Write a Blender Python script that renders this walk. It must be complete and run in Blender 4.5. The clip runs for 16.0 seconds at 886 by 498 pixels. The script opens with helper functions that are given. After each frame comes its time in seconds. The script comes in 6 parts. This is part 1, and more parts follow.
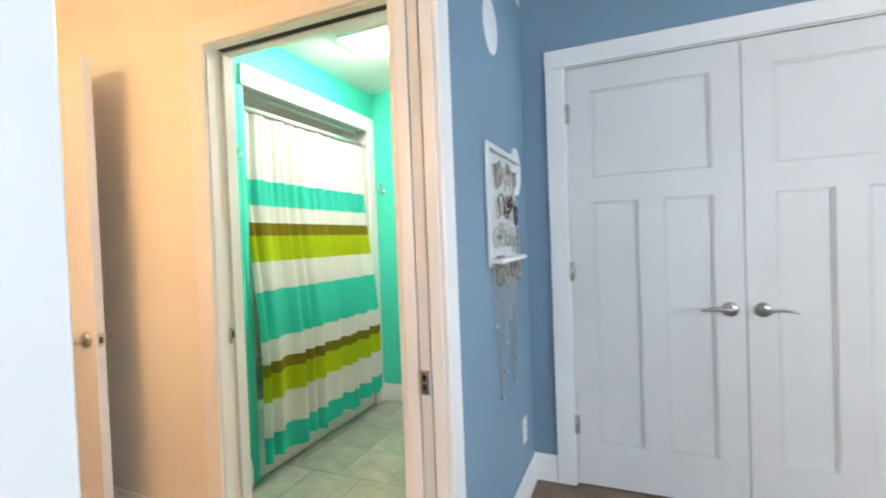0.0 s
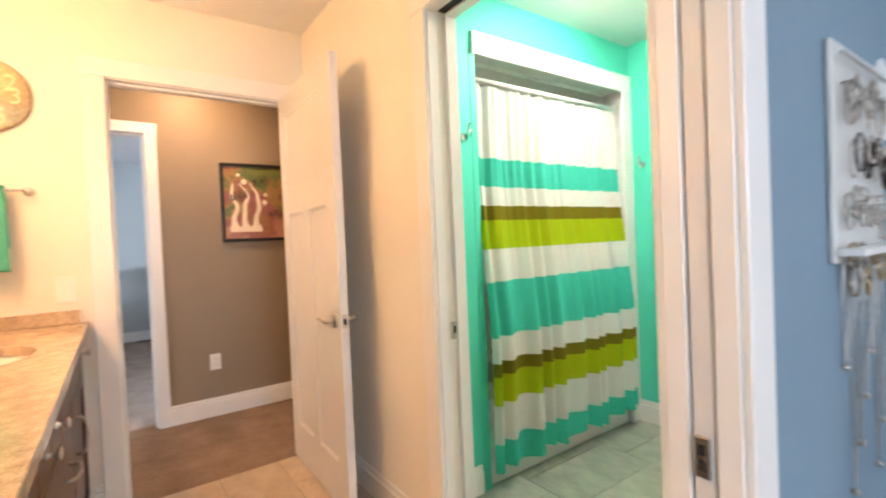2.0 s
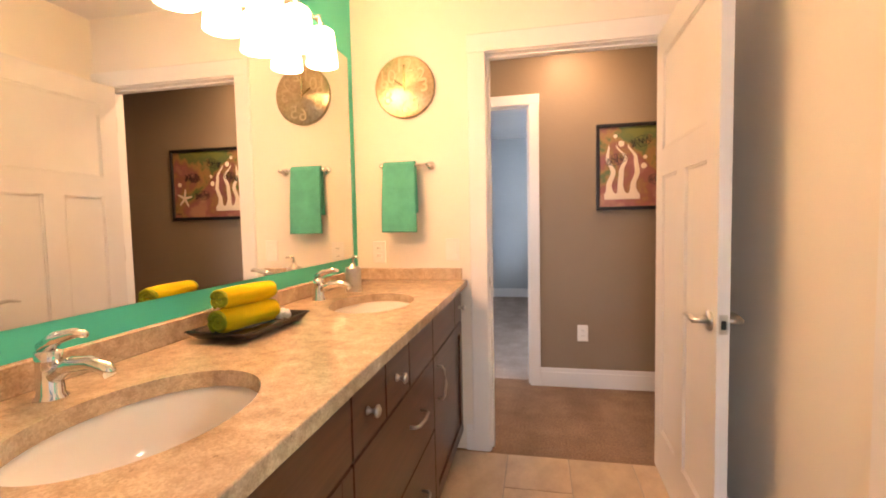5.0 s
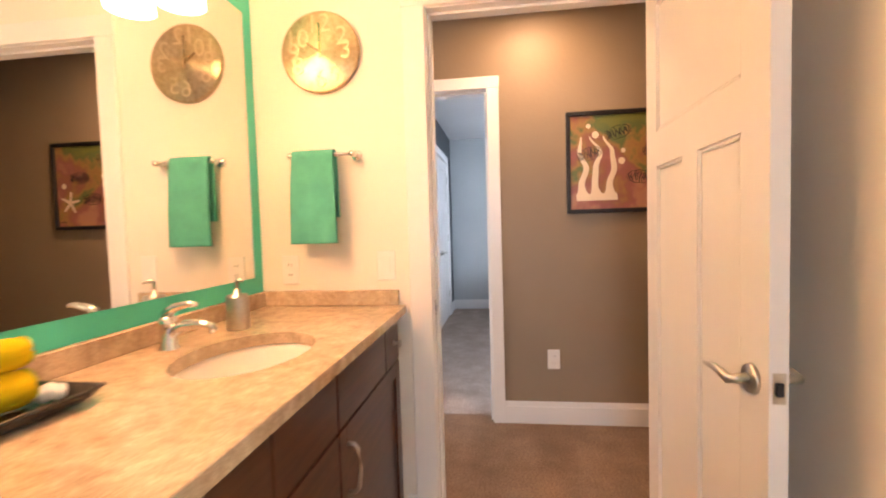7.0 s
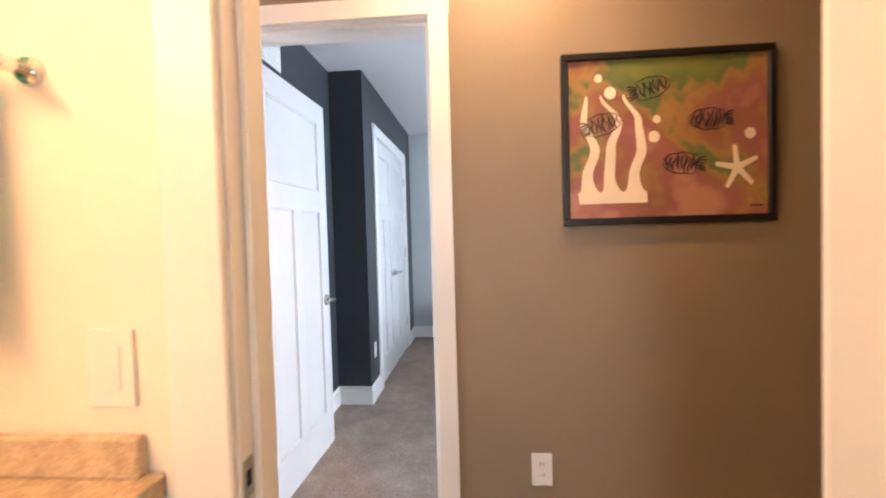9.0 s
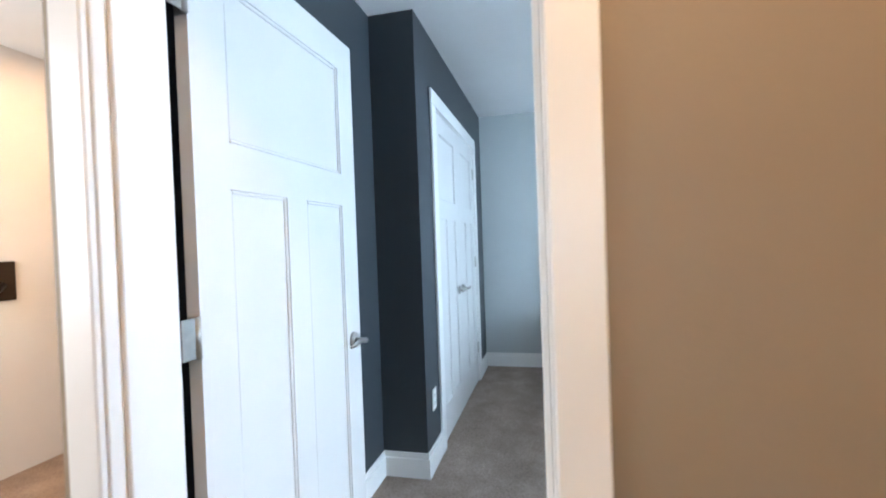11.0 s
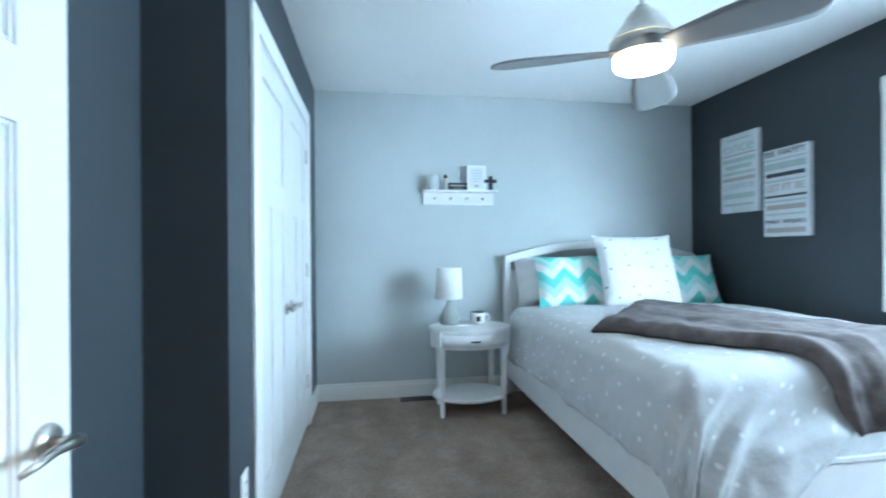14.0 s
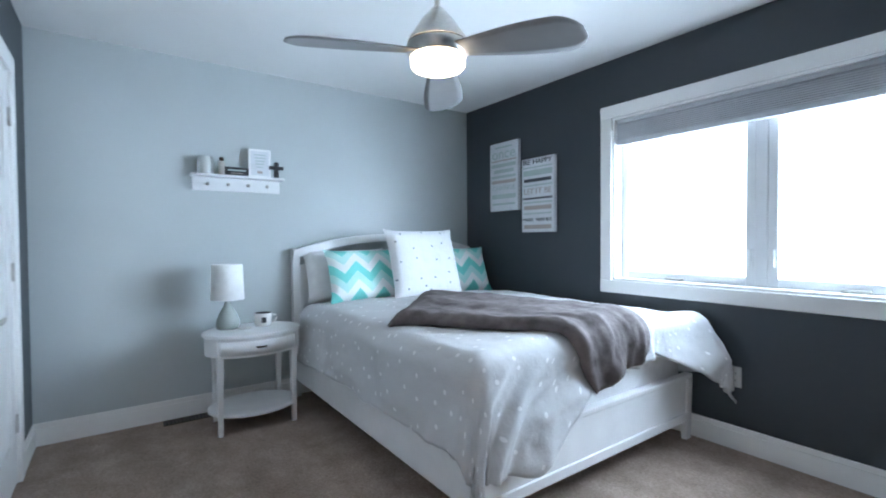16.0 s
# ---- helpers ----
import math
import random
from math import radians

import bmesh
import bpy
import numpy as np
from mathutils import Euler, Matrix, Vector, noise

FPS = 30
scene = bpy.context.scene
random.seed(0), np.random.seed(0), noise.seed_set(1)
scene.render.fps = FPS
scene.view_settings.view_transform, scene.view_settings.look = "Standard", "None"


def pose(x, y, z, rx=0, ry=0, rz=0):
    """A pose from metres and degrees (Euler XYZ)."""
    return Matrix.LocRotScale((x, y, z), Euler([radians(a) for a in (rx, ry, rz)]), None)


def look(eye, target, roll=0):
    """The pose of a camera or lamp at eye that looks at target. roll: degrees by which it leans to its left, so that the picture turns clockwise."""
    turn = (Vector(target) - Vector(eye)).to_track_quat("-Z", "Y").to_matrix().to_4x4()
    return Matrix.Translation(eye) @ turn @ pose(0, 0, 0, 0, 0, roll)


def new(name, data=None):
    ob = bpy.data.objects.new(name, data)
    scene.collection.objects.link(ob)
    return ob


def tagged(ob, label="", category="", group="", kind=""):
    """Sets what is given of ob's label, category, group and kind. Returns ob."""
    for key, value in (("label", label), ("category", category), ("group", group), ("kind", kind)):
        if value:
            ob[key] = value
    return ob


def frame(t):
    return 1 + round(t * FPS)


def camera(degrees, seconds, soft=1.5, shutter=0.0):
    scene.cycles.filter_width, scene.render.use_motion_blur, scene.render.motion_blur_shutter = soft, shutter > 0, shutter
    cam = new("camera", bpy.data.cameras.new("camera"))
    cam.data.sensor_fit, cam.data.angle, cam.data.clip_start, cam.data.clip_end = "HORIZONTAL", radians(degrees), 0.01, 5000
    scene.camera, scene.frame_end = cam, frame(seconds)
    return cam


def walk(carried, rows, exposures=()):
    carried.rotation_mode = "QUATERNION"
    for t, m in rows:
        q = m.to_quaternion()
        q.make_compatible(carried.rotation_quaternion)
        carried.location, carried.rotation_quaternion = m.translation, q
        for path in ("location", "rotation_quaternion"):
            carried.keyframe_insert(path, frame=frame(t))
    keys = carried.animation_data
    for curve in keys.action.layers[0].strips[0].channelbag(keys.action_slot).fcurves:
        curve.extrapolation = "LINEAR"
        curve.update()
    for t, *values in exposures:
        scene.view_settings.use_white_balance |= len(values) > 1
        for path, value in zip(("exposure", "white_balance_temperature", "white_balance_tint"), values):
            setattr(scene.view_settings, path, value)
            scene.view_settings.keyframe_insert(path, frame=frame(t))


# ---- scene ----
cam = camera(88.3, 16.0, soft=1.9, shutter=0.5)
PATH = [
    (0, (0.227, 0.533, 1.228), (-0.55, 2.375, 1.189), -2.2),
    (0.5, (0.172, 0.667, 1.217), (-0.813, 2.408, 1.189), -2.1),
    (1, (0.099, 0.754, 1.196), (-1.071, 2.376, 1.187), -2.3),
    (1.5, (0.073, 0.844, 1.207), (-1.335, 2.265, 1.177), -2.6),
    (2, (0.034, 0.921, 1.207), (-1.593, 2.084, 1.164), -2.5),
    (2.5, (-0.01, 0.984, 1.2), (-1.812, 1.849, 1.151), -2.4),
    (3, (-0.073, 1.022, 1.192), (-1.994, 1.577, 1.144), -2.4),
    (3.5, (-0.153, 1.078, 1.201), (-2.14, 1.294, 1.133), -2.1),
    (4, (-0.222, 1.108, 1.21), (-2.216, 0.989, 1.119), -1.9),
    (4.2, (-0.251, 1.137, 1.204), (-2.232, 0.881, 1.106), -1.9),
    (6.3, (-0.529, 1.16, 1.202), (-2.473, 0.712, 1.073), -1.0),
    (6.5, (-0.625, 1.154, 1.204), (-2.584, 0.77, 1.08), -1.0),
    (7, (-0.875, 1.19, 1.202), (-2.855, 0.923, 1.104), -1.7),
    (7.5, (-1.182, 1.225, 1.219), (-3.168, 1.015, 1.119), -1.9),
    (8, (-1.49, 1.229, 1.217), (-3.484, 1.085, 1.142), -2.1),
    (8.5, (-1.76, 1.225, 1.216), (-3.757, 1.133, 1.164), -1.7),
    (9, (-2.003, 1.268, 1.238), (-3.995, 1.105, 1.173), -1.6),
    (9.5, (-2.326, 1.269, 1.234), (-4.309, 1.013, 1.181), -1.8),
    (10, (-2.588, 1.237, 1.234), (-4.548, 0.842, 1.191), -2.2),
    (10.2, (-2.675, 1.219, 1.234), (-4.621, 0.758, 1.196), -2.3),
    (12.3, (-3.375, 0.906, 1.235), (-5.329, 0.478, 1.217), -0.8),
    (12.5, (-3.415, 0.891, 1.224), (-5.382, 0.532, 1.207), -1.0),
    (13, (-3.575, 0.887, 1.215), (-5.565, 0.688, 1.193), -1.0),
    (13.5, (-3.707, 0.873, 1.229), (-5.706, 0.902, 1.199), -0.6),
    (14, (-3.772, 0.89, 1.182), (-5.749, 1.192, 1.184), -0.5),
    (14.5, (-3.832, 0.817, 1.195), (-5.723, 1.467, 1.194), -0.4),
    (15, (-3.883, 0.822, 1.196), (-5.673, 1.716, 1.184), -0.4),
    (15.5, (-3.888, 0.856, 1.199), (-5.594, 1.9, 1.17), -0.4),
    (16, (-3.9, 0.868, 1.2), (-5.528, 2.029, 1.156), -0.4),
]
EXPOSURES = [(0.0, 0.05, 6600, 12), (2.0, 0.0, 6900, 18), (3.0, -0.05, 7150, 21), (4.0, -0.15, 7200, 23), (7.5, 0.0, 6950, 22), (8.5, 0.08, 6900, 19), (9.5, 0.1, 6850, 17), (10.0, 0.12, 6600, 14), (12.5, -0.12, 5850, -2), (13.0, 0.0, 5800, -4), (13.5, 0.2, 5850, -2), (14.0, 0.32, 5850, 0), (14.5, 0.45, 5950, 5), (15.0, 0.3, 6100, 8), (15.5, 0.12, 6250, 10), (16.0, 0.0, 6400, 11)]
walk(cam, [(t, look(eye, target, roll)) for t, eye, target, roll in PATH], EXPOSURES)

# strengths of the lamps
BED_WATTS, BLUE_WATTS, LAND_WATTS = 1550.0, 31.0, 50.0
VANITY, TUBLAMP, DOWN = 48.0, 225.0, 480.0
LAMPZ = 1.855
# where the bedroom door hangs, how far it stands open, and how the fan came to rest
BDOOR, BDOOR_TURN = (-3.857, 0.322, 0.012), 178.6
FAN_TURN = 20.0

# ---------------------------------------------------------------- light
world = bpy.data.worlds.new("daylight")
scene.world = world
world.use_nodes = True
wn = world.node_tree.nodes
sky = wn.new("ShaderNodeTexSky")
sky.sky_type = "NISHITA"
sky.sun_disc = False
sky.sun_elevation, sky.sun_rotation = radians(42), radians(150)
wn["Background"].inputs["Strength"].default_value = 0.12
world.node_tree.links.new(sky.outputs[0], wn["Background"].inputs["Color"])
sun = new("sun", bpy.data.lights.new("sun", "SUN"))
sun.data.energy, sun.data.angle, sun.data.color = 1.0, radians(12), (1, 0.97, 0.92)
sun.matrix_world = look((0, 0, 9), (1.5, 3.0, 4))


def window_light(name, eye, target, w, h, watts, colour):
    lamp = new(name, bpy.data.lights.new(name, "AREA"))
    lamp.data.shape, lamp.data.size, lamp.data.size_y = "RECTANGLE", w, h
    lamp.data.energy, lamp.data.color = watts, colour
    lamp.matrix_world = look(eye, target)
    return lamp


# daylight in the bedroom window, on the landing and in the blue room's side window
window_light("window_daylight", (-4.60, 4.70, 1.85), (-5.65, 1.82, 1.25), 5.5, 2.8, BED_WATTS, (0.62, 0.80, 1.0))
window_light("landing_daylight", (-2.60, -1.05, 1.48), (-5, -1.2, 1.0), 1.1, 1.1, LAND_WATTS, (0.86, 0.93, 1.0))
window_light("blue_room_side_daylight", (3.43, 0.90, 1.5), (0, 1.0, 1.2), 1.5, 1.15, 2.1 * BLUE_WATTS, (0.78, 0.89, 1.0))
# added fill light without a real window, brightens the closet doors
window_light("blue_room_fill", (1.45, -2.63, 1.5), (1.2, 1.0, 1.2), 1.6, 1.15, BLUE_WATTS, (0.78, 0.89, 1.0))


# ---------------------------------------------------------------- materials
def nodes_of(name, rough=0.5, metal=0.0, spec=0.5):
    m = bpy.data.materials.new(name)
    m.use_nodes = True
    n = m.node_tree.nodes
    b = n["Principled BSDF"]
    b.inputs["Roughness"].default_value, b.inputs["Metallic"].default_value = rough, metal
    b.inputs["Specular IOR Level"].default_value = spec
    return m, n, m.node_tree.links, b


def rgba(c):
    return (*c, 1.0)


def mix_by(n, l, fac, c1, c2):
    ramp = n.new("ShaderNodeValToRGB")
    ramp.color_ramp.elements[0].color, ramp.color_ramp.elements[1].color = rgba(c1), rgba(c2)
    ramp.color_ramp.elements[0].position, ramp.color_ramp.elements[1].position = 0.3, 0.7
    l.new(fac, ramp.inputs[0])
    return ramp.outputs[0]


def noise_tex(n, l, scale, detail=4.0, stretch=None, rough=0.55):
    t = n.new("ShaderNodeTexNoise")
    t.inputs["Scale"].default_value, t.inputs["Detail"].default_value = scale, detail
    t.inputs["Roughness"].default_value = rough
    co = n.new("ShaderNodeTexCoord")
    if stretch:
        mp = n.new("ShaderNodeMapping")
        mp.inputs["Scale"].default_value = stretch
        l.new(co.outputs["Object"], mp.inputs[0])
        l.new(mp.outputs[0], t.inputs["Vector"])
    else:
        l.new(co.outputs["Object"], t.inputs["Vector"])
    return t.outputs["Fac"]


def bump(n, l, b, fac, strength, dist):
    bp = n.new("ShaderNodeBump")
    bp.inputs["Strength"].default_value, bp.inputs["Distance"].default_value = strength, dist
    l.new(fac, bp.inputs["Height"])
    if b.inputs["Normal"].links:
        l.new(b.inputs["Normal"].links[0].from_socket, bp.inputs["Normal"])
    l.new(bp.outputs[0], b.inputs["Normal"])


def paint(name, c, rough=0.55, orange=0.25, vary=0.05, fine=55.0):
    """Rolled wall paint: broad unevenness, fine orange-peel relief."""
    m, n, l, b = nodes_of(name, rough)
    lo, hi = [max(0, v * (1 - vary)) for v in c], [min(1, v * (1 + vary)) for v in c]
    l.new(mix_by(n, l, noise_tex(n, l, 1.3, 3), lo, hi), b.inputs["Base Color"])
    bump(n, l, b, noise_tex(n, l, fine, 3), orange, 0.002)
    return m


def plain(name, c, rough=0.5, metal=0.0, vary=0.06, scale=9.0, relief=0.0, relief_scale=120.0):
    m, n, l, b = nodes_of(name, rough, metal)
    lo, hi = [max(0, v * (1 - vary)) for v in c], [min(1, v * (1 + vary)) for v in c]
    l.new(mix_by(n, l, noise_tex(n, l, scale, 4), lo, hi), b.inputs["Base Color"])
    if relief:
        bump(n, l, b, noise_tex(n, l, relief_scale, 3), relief, 0.002)
    return m


def glow(name, c, strength):
    m, n, l, b = nodes_of(name, 0.3)
    b.inputs["Base Color"].default_value = rgba((0.8, 0.8, 0.8))
    b.inputs["Emission Color"].default_value = rgba(c)
    b.inputs["Emission Strength"].default_value = strength
    return m


def carpet(name, c1, c2):
    m, n, l, b = nodes_of(name, 1.0, 0, 0.1)
    fine = noise_tex(n, l, 85, 6, None, 0.8)
    mid = noise_tex(n, l, 6, 5)
    col = mix_by(n, l, fine, c1, c2)
    mx = n.new("ShaderNodeMix")
    mx.data_type, mx.blend_type = "RGBA", "MULTIPLY"
    mx.inputs[0].default_value = 0.55
    l.new(col, mx.inputs[6])
    l.new(mix_by(n, l, mid, (0.50, 0.49, 0.48), (1, 1, 1)), mx.inputs[7])
    sw = n.new("ShaderNodeMix")
    sw.data_type, sw.blend_type = "RGBA", "MULTIPLY"
    sw.inputs[0].default_value = 0.6
    l.new(mx.outputs[2], sw.inputs[6])
    l.new(mix_by(n, l, noise_tex(n, l, 2.2, 2, (0.5, 1.8, 1), 0.4), (0.72, 0.71, 0.70), (1.12, 1.12, 1.12)), sw.inputs[7])
    l.new(sw.outputs[2], b.inputs["Base Color"])
    bump(n, l, b, mid, 0.8, 0.03)
    bump(n, l, b, fine, 1.0, 0.012)
    return m


def cloth(name, c, vary=0.06, relief=0.4, scale=420.0):
    m, n, l, b = nodes_of(name, 0.95, 0, 0.15)
    lo, hi = [max(0, v * (1 - vary)) for v in c], [min(1, v * (1 + vary)) for v in c]
    l.new(mix_by(n, l, noise_tex(n, l, 14, 4), lo, hi), b.inputs["Base Color"])
    bump(n, l, b, noise_tex(n, l, scale, 2), relief, 0.002)
    return m


def stone(name, stops, rough, scale):
    """Granite: three grains laid over one another."""
    m, n, l, b = nodes_of(name, rough)
    base = mix_by(n, l, noise_tex(n, l, scale * 0.08, 6, None, 0.65), stops[0], stops[1])
    t = n.new("ShaderNodeTexVoronoi")
    t.inputs["Scale"].default_value = scale
    co = n.new("ShaderNodeTexCoord")
    l.new(co.outputs["Object"], t.inputs["Vector"])
    r = n.new("ShaderNodeValToRGB")
    r.color_ramp.elements[0].position, r.color_ramp.elements[1].position = 0.05, 0.9
    r.color_ramp.elements[0].color, r.color_ramp.elements[1].color = rgba((0.62, 0.59, 0.57)), rgba((1.12, 1.1, 1.08))
    sep = n.new("ShaderNodeSeparateColor")
    l.new(t.outputs["Color"], sep.inputs[0])
    l.new(sep.outputs[0], r.inputs[0])
    mx = n.new("ShaderNodeMix")
    mx.data_type, mx.blend_type = "RGBA", "MULTIPLY"
    mx.inputs[0].default_value = 0.5
    l.new(base, mx.inputs[6])
    l.new(r.outputs[0], mx.inputs[7])
    # scattered dark flecks and pale quartz grains
    out = mx.outputs[2]
    for sc, lo, hi, dark, pale in ((46.0, 0.30, 0.36, (0.42, 0.34, 0.30), (1, 1, 1)), (110.0, 0.62, 0.70, (1, 1, 1), (1.25, 1.22, 1.18))):
        fr = n.new("ShaderNodeValToRGB")
        fr.color_ramp.elements[0].position, fr.color_ramp.elements[1].position = lo, hi
        fr.color_ramp.elements[0].color, fr.color_ramp.elements[1].color = rgba(dark), rgba(pale)
        l.new(noise_tex(n, l, sc, 6, (1, 1.6, 1), 0.7), fr.inputs[0])
        fm = n.new("ShaderNodeMix")
        fm.data_type, fm.blend_type = "RGBA", "MULTIPLY"
        fm.inputs[0].default_value = 0.75
        l.new(out, fm.inputs[6])
        l.new(fr.outputs[0], fm.inputs[7])
        out = fm.outputs[2]
    l.new(out, b.inputs["Base Color"])
    return m


def wood(name, c1, c2, rough, stretch=(1, 14, 14)):
    m, n, l, b = nodes_of(name, rough)
    l.new(mix_by(n, l, noise_tex(n, l, 3.0, 6, stretch), c1, c2), b.inputs["Base Color"])
    bump(n, l, b, noise_tex(n, l, 9.0, 4, stretch), 0.12, 0.002)
    return m


def tile_mat(name, c1, c2, rough):
    m, n, l, b = nodes_of(name, rough)
    f = noise_tex(n, l, 5.0, 8, (1, 1.7, 1), 0.62)
    col = mix_by(n, l, f, c1, c2)
    info = n.new("ShaderNodeObjectInfo")
    mx = n.new("ShaderNodeMix")
    mx.data_type, mx.blend_type = "RGBA", "MULTIPLY"
    mx.inputs[0].default_value = 0.35
    l.new(col, mx.inputs[6])
    l.new(mix_by(n, l, info.outputs["Random"], (0.72, 0.73, 0.72), (1, 1, 1)), mx.inputs[7])
    l.new(mx.outputs[2], b.inputs["Base Color"])
    bump(n, l, b, f, 0.15, 0.002)
    return m


def stripes(name, bands, axis=2, top=0.0):
    """Printed fabric: bands of (upper limit, colour) along one axis of the object."""
    m, n, l, b = nodes_of(name, 0.9, 0, 0.2)
    co = n.new("ShaderNodeTexCoord")
    sep = n.new("ShaderNodeSeparateXYZ")
    l.new(co.outputs["Object"], sep.inputs[0])
    mul = n.new("ShaderNodeMath")
    mul.operation = "MULTIPLY"
    mul.inputs[1].default_value = 0.5
    l.new(sep.outputs[axis], mul.inputs[0])
    r = n.new("ShaderNodeValToRGB")
    r.color_ramp.interpolation = "CONSTANT"
    e = r.color_ramp.elements
    for k, (z, c) in enumerate(bands):
        el = e[k] if k < 1 else e.new(z * 0.5) if k > 1 else e[1]
        el.position, el.color = z * 0.5, rgba(c)
    l.new(mul.outputs[0], r.inputs[0])
    l.new(r.outputs[0], b.inputs["Base Color"])
    bump(n, l, b, noise_tex(n, l, 500, 2), 0.25, 0.001)
    # thin cloth lets some light through
    tr = n.new("ShaderNodeBsdfTranslucent")
    l.new(r.outputs[0], tr.inputs["Color"])
    ms = n.new("ShaderNodeMixShader")
    ms.inputs[0].default_value = 0.3
    l.new(b.outputs[0], ms.inputs[1])
    l.new(tr.outputs[0], ms.inputs[2])
    l.new(ms.outputs[0], n["Material Output"].inputs["Surface"])
    return m


WHITE = (0.80, 0.80, 0.80)
M = dict(
    cream=paint("bath wall paint", (0.80, 0.76, 0.68)),
    teal=paint("teal wall paint", (0.055, 0.63, 0.485)),
    blue=paint("blue wall paint", (0.18, 0.285, 0.37)),
    taupe=paint("taupe wall paint", (0.275, 0.21, 0.142), 0.5, 0.55, 0.07, 32.0),
    landing=paint("landing wall paint", (0.62, 0.57, 0.52)),
    slate=paint("dark slate wall paint", (0.033, 0.040, 0.047), 0.5),
    grey=paint("grey-blue wall paint", (0.466, 0.503, 0.503), 0.36),
    ceiling=paint("flat ceiling paint", (0.80, 0.80, 0.79), 0.9, 0.35, 0.03, 90.0),
    core=plain("wall core", (0.5, 0.5, 0.5)),
    trim=plain("white satin trim paint", (0.80, 0.79, 0.77), 0.32, 0, 0.03, 3.0, 0.05, 60.0),
    door=plain("white door paint", (0.68, 0.67, 0.655), 0.36, 0, 0.03, 3.0, 0.08, 70.0),
    nickel=plain("brushed nickel", (0.52, 0.50, 0.47), 0.3, 1.0, 0.08, 60.0),
    chrome=plain("chrome", (0.80, 0.80, 0.80), 0.08, 1.0, 0.02),
    dark=plain("dark slot", (0.012, 0.012, 0.012), 0.6),
    plate=plain("white plastic", (0.78, 0.77, 0.74), 0.4, 0, 0.03),
    carpet_hall=carpet("hall carpet", (0.24, 0.155, 0.105), (0.50, 0.36, 0.26)),
    carpet_bed=carpet("bedroom carpet", (0.30, 0.225, 0.18), (0.64, 0.50, 0.41)),
    granite=stone("granite", ((0.38, 0.285, 0.20), (0.62, 0.50, 0.365)), 0.12, 300),
    espresso=wood("espresso stained wood", (0.036, 0.012, 0.006), (0.090, 0.033, 0.016), 0.28),
    porcelain=plain("white porcelain", (0.82, 0.80, 0.77), 0.08, 0, 0.02),
    tub=plain("white acrylic tub", (0.80, 0.80, 0.78), 0.2, 0, 0.02),
    surround=plain("grey-white tub surround", (0.66, 0.68, 0.66), 0.3, 0, 0.05),
    tile_bath=tile_mat("beige porcelain tile", (0.40, 0.30, 0.21), (0.60, 0.48, 0.35), 0.28),
    tile_tub=tile_mat("grey-green stone tile", (0.24, 0.27, 0.23), (0.46, 0.47, 0.40), 0.3),
    grout=plain("tile grout", (0.33, 0.31, 0.27), 0.9, 0, 0.1, 30),
    towel=cloth("teal terry", (0.075, 0.37, 0.29), 0.12, 1.0, 260),
    yellow=cloth("yellow terry", (0.62, 0.45, 0.01), 0.10, 1.0, 260),
    lime=cloth("lime terry", (0.30, 0.36, 0.03), 0.10, 1.0, 260),
    tray=plain("black lacquer", (0.015, 0.012, 0.010), 0.2, 0, 0.1),
    brass=plain("brushed gold metal", (0.60, 0.48, 0.30), 0.25, 1.0, 0.1, 40),
    frame=plain("black picture frame", (0.010, 0.009, 0.009), 0.35),
    white=plain("white furniture paint", (0.80, 0.80, 0.80), 0.35, 0, 0.03),
    linen=cloth("pale grey linen", (0.56, 0.56, 0.57)),
    sheet=cloth("white cotton", (0.80, 0.80, 0.80)),
    throw=cloth("grey knit throw", (0.125, 0.106, 0.104), 0.35, 1.0, 60),
    shade=cloth("white lamp shade", (0.82, 0.82, 0.80)),
    ceramic=plain("grey-green ceramic", (0.30, 0.33, 0.31), 0.25, 0, 0.08),
    blade=plain("grey fan blade", (0.17, 0.165, 0.165), 0.45, 0, 0.06),
    vinyl=plain("white vinyl window frame", (0.78, 0.79, 0.80), 0.35, 0, 0.02),
    blind=cloth("grey cellular blind", (0.50, 0.51, 0.53), 0.04, 0.2),
    canvas=cloth("off-white printed canvas", (0.66, 0.68, 0.70)),
    ink=plain("dark print", (0.05, 0.055, 0.065), 0.8),
    ink_pale=plain("pale green print", (0.42, 0.50, 0.48), 0.8),
    ink_brown=plain("tan print", (0.42, 0.36, 0.33), 0.8),
    kelp=plain("cream stencil paint", (0.78, 0.66, 0.50), 0.7),
    black=plain("matte black", (0.02, 0.02, 0.022), 0.6),
    cork=plain("beige stone bottle", (0.45, 0.42, 0.38), 0.7),
    bronze=plain("dark bronze", (0.05, 0.035, 0.025), 0.35, 0.8),
    jewel=plain("silver jewellery", (0.55, 0.52, 0.48), 0.3, 1.0, 0.2, 80),
    decal=plain("white wall decal", (0.72, 0.74, 0.74), 0.6),
    vanity_glow=glow("frosted lamp glass", (1.0, 0.545, 0.26), VANITY),
    fan_glow=glow("fan lamp glass", (1.0, 0.80, 0.55), 8.0),
    tub_glow=glow("tub room lamp glass", (1.0, 0.94, 0.82), TUBLAMP),
    down_glow=glow("downlight lens", (1.0, 0.64, 0.36), DOWN),
    sconce_glow=glow("sconce glass", (1.0, 0.85, 0.62), 14.0),
)
glass_m, gn, gl, gb = nodes_of("clear glass", 0.02)
gb.inputs["Transmission Weight"].default_value, gb.inputs["IOR"].default_value = 1.0, 1.45
M["glass"] = glass_m
mir, gn, gl, gb = nodes_of("mirror", 0.0, 1.0)
gb.inputs["Base Color"].default_value = rgba((0.88, 0.90, 0.88))
M["mirror"] = mir


